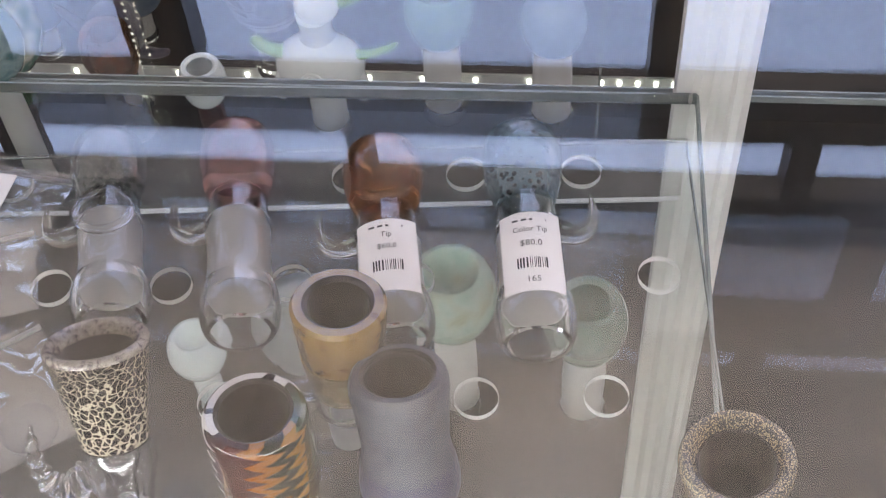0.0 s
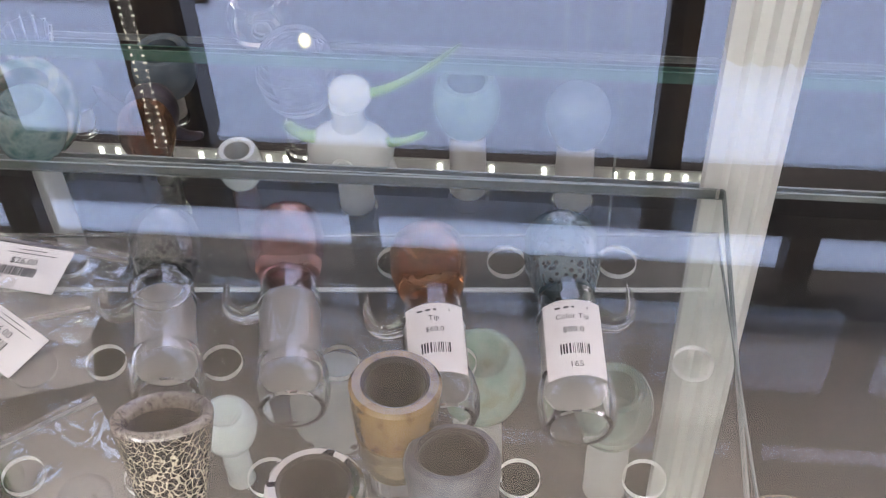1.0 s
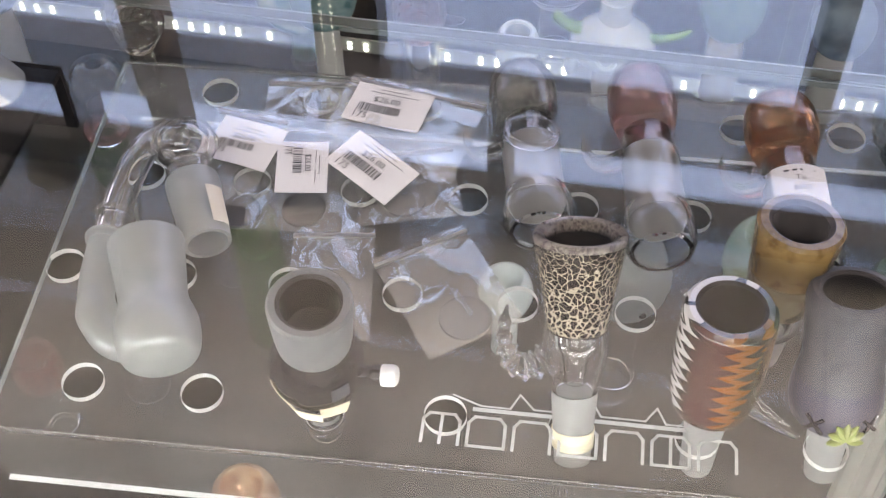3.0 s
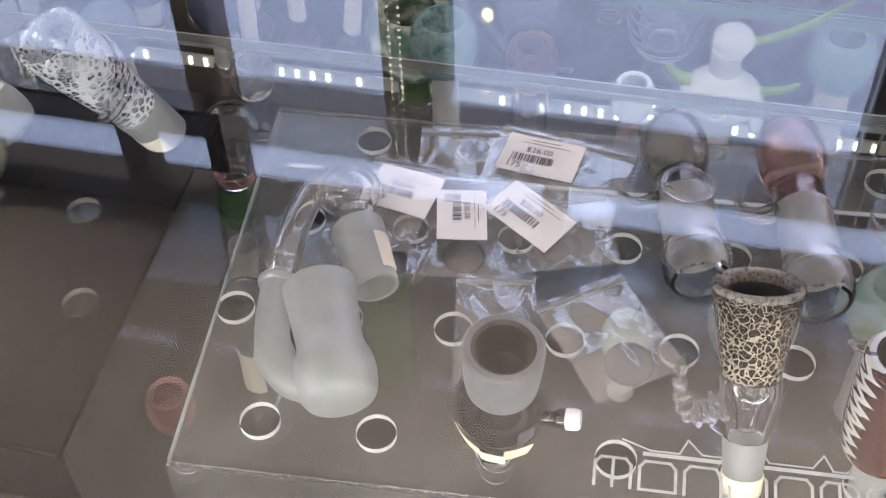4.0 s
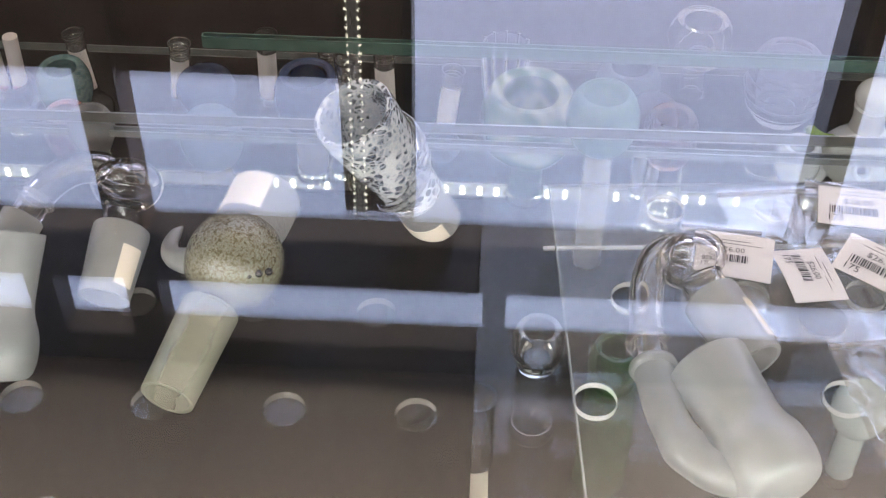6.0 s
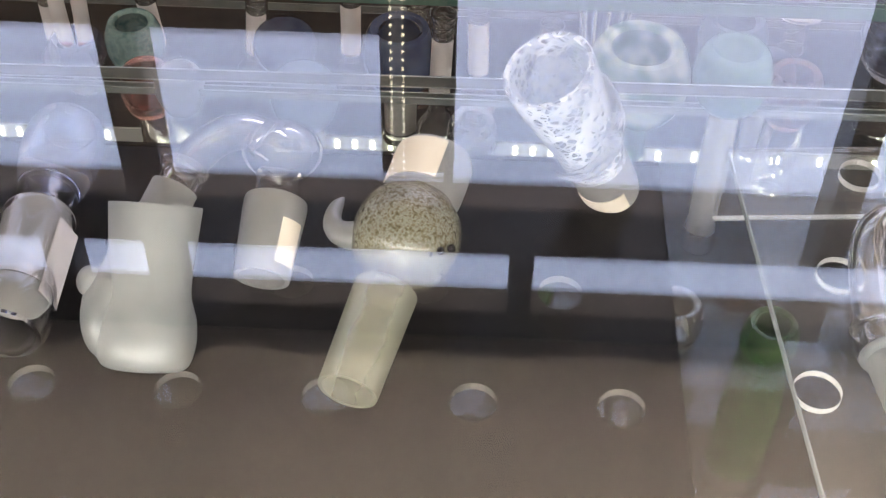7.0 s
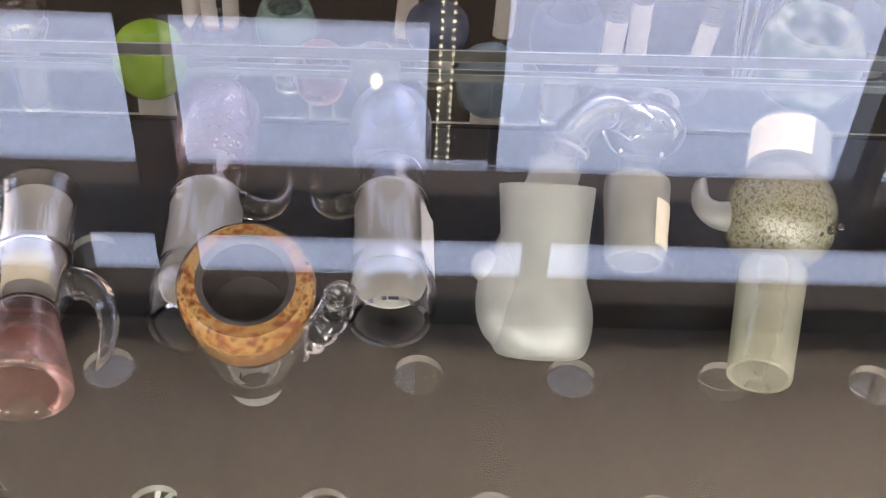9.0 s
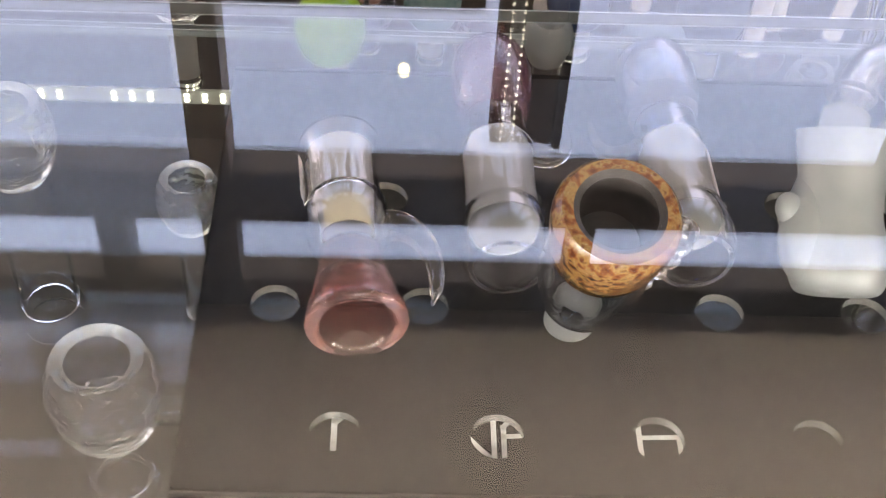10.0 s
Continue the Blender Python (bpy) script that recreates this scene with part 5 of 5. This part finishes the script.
stub("marbled_green_bowl", -0.225, 0.650, LOW_Z, 0.930, 0.030, GREEN_MARBLE, "green and white marbled glass bowl", foot_r=0.012, stem_mat=GREEN)
stub("green_donut_bowl", -0.188, 0.581, LOW_Z, 0.985, 0.0200, TEAL, "green ringed glass bowl with frosted stem", shape="donut")
t, L = stub("violet_winged_bowl", -0.150, 0.655, LOW_Z, 0.925, 0.0165, SLATE_DARK, "dark violet winged glass bowl", shape="dome")
part("wing", horn([(-0.008, 0, L * .66), (-0.022, 0.002, L * .78), (-0.034, 0.003, L * 1.0)], 0.0060, 0.002), SLATE_DARK, t)
part("wing", horn([(0.010, 0, L * .60), (0.022, -0.002, L * .55), (0.030, -0.002, L * .62)], 0.0045, 0.002), SLATE_DARK, t)
t, L = stub("clear_dish", -0.108, 0.770, LOW_Z, 0.905, 0.022, CLEAR, "clear glass dish on a slender stem", stem_mat=CLEAR, foot_r=0.010)
stub("blue_dome_bowl", -0.219, 0.700, LOW_Z, 0.905, 0.021, BLUE_OPAQUE, "blue grey domed bowl with frosted stem", shape="dome")
stub("navy_bowl", -0.362, 0.665, LOW_Z, 0.925, 0.0215, NAVY, "dark navy glass bowl on a frosted stem", foot_r=0.011)
stub("navy_bowl", -0.409, 0.600, LOW_Z, 0.945, 0.0185, BLUE_OPAQUE, "blue grey round bowl on frosted stem", shape="dome", foot_r=0.011)
stub("navy_bowl", -0.435, 0.700, LOW_Z, 0.900, 0.0200, NAVY, "dark navy glass bowl with frosted stem", shape="dome", foot_r=0.011)
t, L = stub("white_ring_piece", -0.469, 0.576, LOW_Z, 0.962, 0.0130, FROST_BODY, "frosted white ring top piece on a clear body", shape="donut", stem_mat=CLEAR, foot_r=0.011)
stub("plum_bowl", -0.500, 0.620, LOW_Z, 0.925, 0.0150, ROSE, "small plum red bowl on clear stem", stem_mat=CLEAR)
stub("lime_bowl", -0.580, 0.575, LOW_Z, 0.972, 0.0185, LIME, "bright lime green glass bowl with frosted stem", foot_r=0.011, shape="dome")
t, L = stub("twin_tube_piece", -0.565, 0.700, LOW_Z, 0.885, 0.018, BLUE_PALE, "pale blue bowl with twin white mouthpieces", stem_mat=GREEN)
for sx in (-0.006, 0.006):
    part("mouthpiece", tube([(sx, 0, L * .9), (sx * 1.1, 0, L * 1.3), (sx * 1.2, 0, L * 1.9)], lambda u: 0.0048, 16), PAPER, t, "white paper covered tube")
    part("tip", ball((sx * 1.0, -0.002, L * .9), 0.0045, (1, 1, 1.2), 14), ROSE, t)
stub("clear_ring_bowl", -0.672, 0.660, LOW_Z, 0.930, 0.0175, CLEAR_TEXTURED, "clear rippled bowl with white inside", stem_mat=FROSTED)
stub("teal_bowl", -0.525, 0.690, LOW_Z, 0.905, 0.0175, TEAL, "pale teal bowl on frosted stem", shape="cup")
stub("clear_ring_bowl", -0.318, 0.600, LOW_Z, 0.915, 0.0140, CLEAR_TEXTURED, "clear rippled glass bowl", stem_mat=CLEAR)
stub("blue_dome_bowl", -0.160, 0.715, LOW_Z, 0.905, 0.021, BLUE_OPAQUE, "blue grey glass bowl with frosted stem", shape="cup")
for x, y, top, tip, lean in ((-0.458, 0.712, 0.912, None, (0.006, 0)), (-0.516, 0.715, 0.915, None, (-0.006, 0)), (-0.396, 0.708, 0.925, None, (0.002, 0)), (-0.353, 0.700, 0.920, PLUM, (0, 0)),
                             (-0.315, 0.690, 0.930, ROSE, (-0.002, 0)), (-0.281, 0.690, 0.915, BLUE_PALE, (0.008, 0)), (-0.585, 0.722, 0.905, PLUM, (0, 0)), (-0.340, 0.655, 0.945, None, (0.004, 0))):
    label_tube(x, y, LOW_Z, top, "clear downstem with a white paper label", tip, lean)
# striped white cone
m, L = axis_pose((-0.2425, 0.705, LOW_Z), (-0.2405, 0.705, 0.925))
t = thing("fluted_cone", m, "pale blue cone with white stripes", "glass cone")
part("cone", shell([(0.006, 0), (0.010, L * .5), (0.0155, L)], 0.0014, 36), BLUE_PALE, t)
for i in range(12):
    a = 2 * math.pi * i / 12
    part("stripe", tube([(0.0066 * math.cos(a), 0.0066 * math.sin(a), 0.001), (0.016 * math.cos(a), 0.016 * math.sin(a), L)], lambda u: 0.0009, 6), MILK, t)

# pieces under and between the risers
t, L = stub("small_white_bowl", -0.060, 0.440, LOW_Z, 0.915, 0.0145, MILK, "small milky white bowl with feet", foot_r=0.008, shape="donut", stem_mat=MILK)
stub("mint_bowl", 0.066, 0.448, LOW_Z, 0.965, 0.0215, MINT, "mint green glass bowl with iridescent rim", foot_r=0.0115, shape="donut")
stub("mint_bowl", 0.128, 0.436, LOW_Z + 0.02, 0.960, 0.0180, MINT_PALE, "olive mint glass bowl on a frosted stem", foot_r=0.0115)
t, L = stub("white_frosted_piece", 0.000, 0.430, LOW_Z, 0.965, 0.022, FROST_BODY, "frosted white glass piece with dark eye spots", foot_r=0.013, shape="dome", stem_mat=CLEAR)
for sx in (-0.009, 0.010):
    part("eye_spot", ball((sx, -0.0185, L * .76), 0.0022, (1, 0.5, 1), 10), INK, t, "small dark spot")
# tall banded tube between the risers
m, L = axis_pose((-0.290, 0.476, LOW_Z), (-0.283, 0.484, 0.986))
t = thing("green_tube_piece", m, "tall clear tube with green bands, pink collar and wide foot", "glass tube", "bowls on the lower shelf")
part("foot", shell(smooth_profile([(0.0165, 0.0), (0.0172, L * .03), (0.0150, L * .07), (0.0105, L * .12)], 4), 0.0022, 36), CLEAR, t)
part("lower_tube", shell(smooth_profile([(0.0100, L * .11), (0.0108, L * .24), (0.0104, L * .36), (0.0098, L * .42)], 4), 0.0018, 32), CLEAR, t)
part("ground_liner", shell(smooth_profile([(0.0082, L * .10), (0.0086, L * .28)], 3), 0.0006, 28), FROST_LINER, t, "frosted ground lining")
part("green_band", shell(smooth_profile([(0.0098, L * .42), (0.0114, L * .47), (0.0114, L * .56), (0.0098, L * .63)], 4), 0.0022, 32), GREEN, t, "bright bottle green band")
part("pink_collar", ring_torus((0, 0, L * .68), 0.0096, 0.0030), ROSE, t, "rose pink glass collar")
part("neck", shell(smooth_profile([(0.0090, L * .64), (0.0086, L * .74), (0.0094, L * .80)], 4), 0.0018, 32), CLEAR, t)
part("bulb", shell(smooth_profile([(0.0094, L * .80), (0.0140, L * .87), (0.0146, L * .92), (0.0120, L * .98), (0.0060, L)], 4), 0.0018, 36), CLEAR, t, "clear round bulb")
# labelled tube below the corner of the clear riser
m, L = axis_pose((-0.247, 0.384, LOW_Z), (-0.250, 0.392, 0.955))
t = thing("labelled_tube", m, "clear glass tube with a cream paper label on the lower shelf", "glass tube")
part("foot", shell(smooth_profile([(0.0120, 0.0), (0.0126, L * .06), (0.0104, L * .16), (0.0086, L * .24)], 4), 0.0018, 32), CLEAR_TEXTURED, t)
part("tube", shell(smooth_profile([(0.0086, L * .23), (0.0080, L * .5), (0.0084, L * .9), (0.0096, L)], 4), 0.0016, 32), CLEAR, t)
part("paper_label", arc_patch(0.0086, 0.0086, L * .36, L * .62, -150, -50, 10, 0.0003), CREAM_TAPE, t, "cream paper label")
stub("green_tube_piece", -0.186, 0.425, LOW_Z, 0.955, 0.0125, GREEN, "short green and clear glass tube with wide foot", foot_r=0.0150, stem_mat=GREEN)
stub("pink_cup_piece", -0.282, 0.350, LOW_Z, 0.915, 0.0130, ROSE, "pale pink rimmed clear bowl", foot_r=0.010, stem_mat=CLEAR)
stub("copper_bowl", -0.160, 0.300, LOW_Z, 0.915, 0.0165, COPPER, "shiny copper fumed glass bowl", foot_r=0.010, shape="donut")
stub("clear_shot", -0.220, 0.462, LOW_Z, 0.925, 0.0135, CLEAR, "small clear rippled glass", foot_r=0.012, stem_mat=CLEAR_TEXTURED)
t, L = stub("clear_jug", -0.665, 0.372, LOW_Z, 0.935, 0.0240, CLEAR_TEXTURED, "clear rippled glass vessel with a side spout", foot_r=0.016, stem_mat=CLEAR)
part("spout", tube(bend_points([(0.018, -0.002, L * .66), (0.034, -0.004, L * .70), (0.044, -0.004, L * .70), (0.050, -0.004, L * .72)], 12), lambda u: 0.0065, 18), CLEAR, t)
t, L = stub("clear_jug", -0.715, 0.470, LOW_Z, 0.985, 0.0200, CLEAR_TEXTURED, "tall clear rippled glass vessel", foot_r=0.016, stem_mat=CLEAR)
stub("clear_ring_bowl", -0.640, 0.470, LOW_Z, 0.945, 0.0150, CLEAR_TEXTURED, "clear rippled glass bowl on a clear foot", stem_mat=CLEAR)
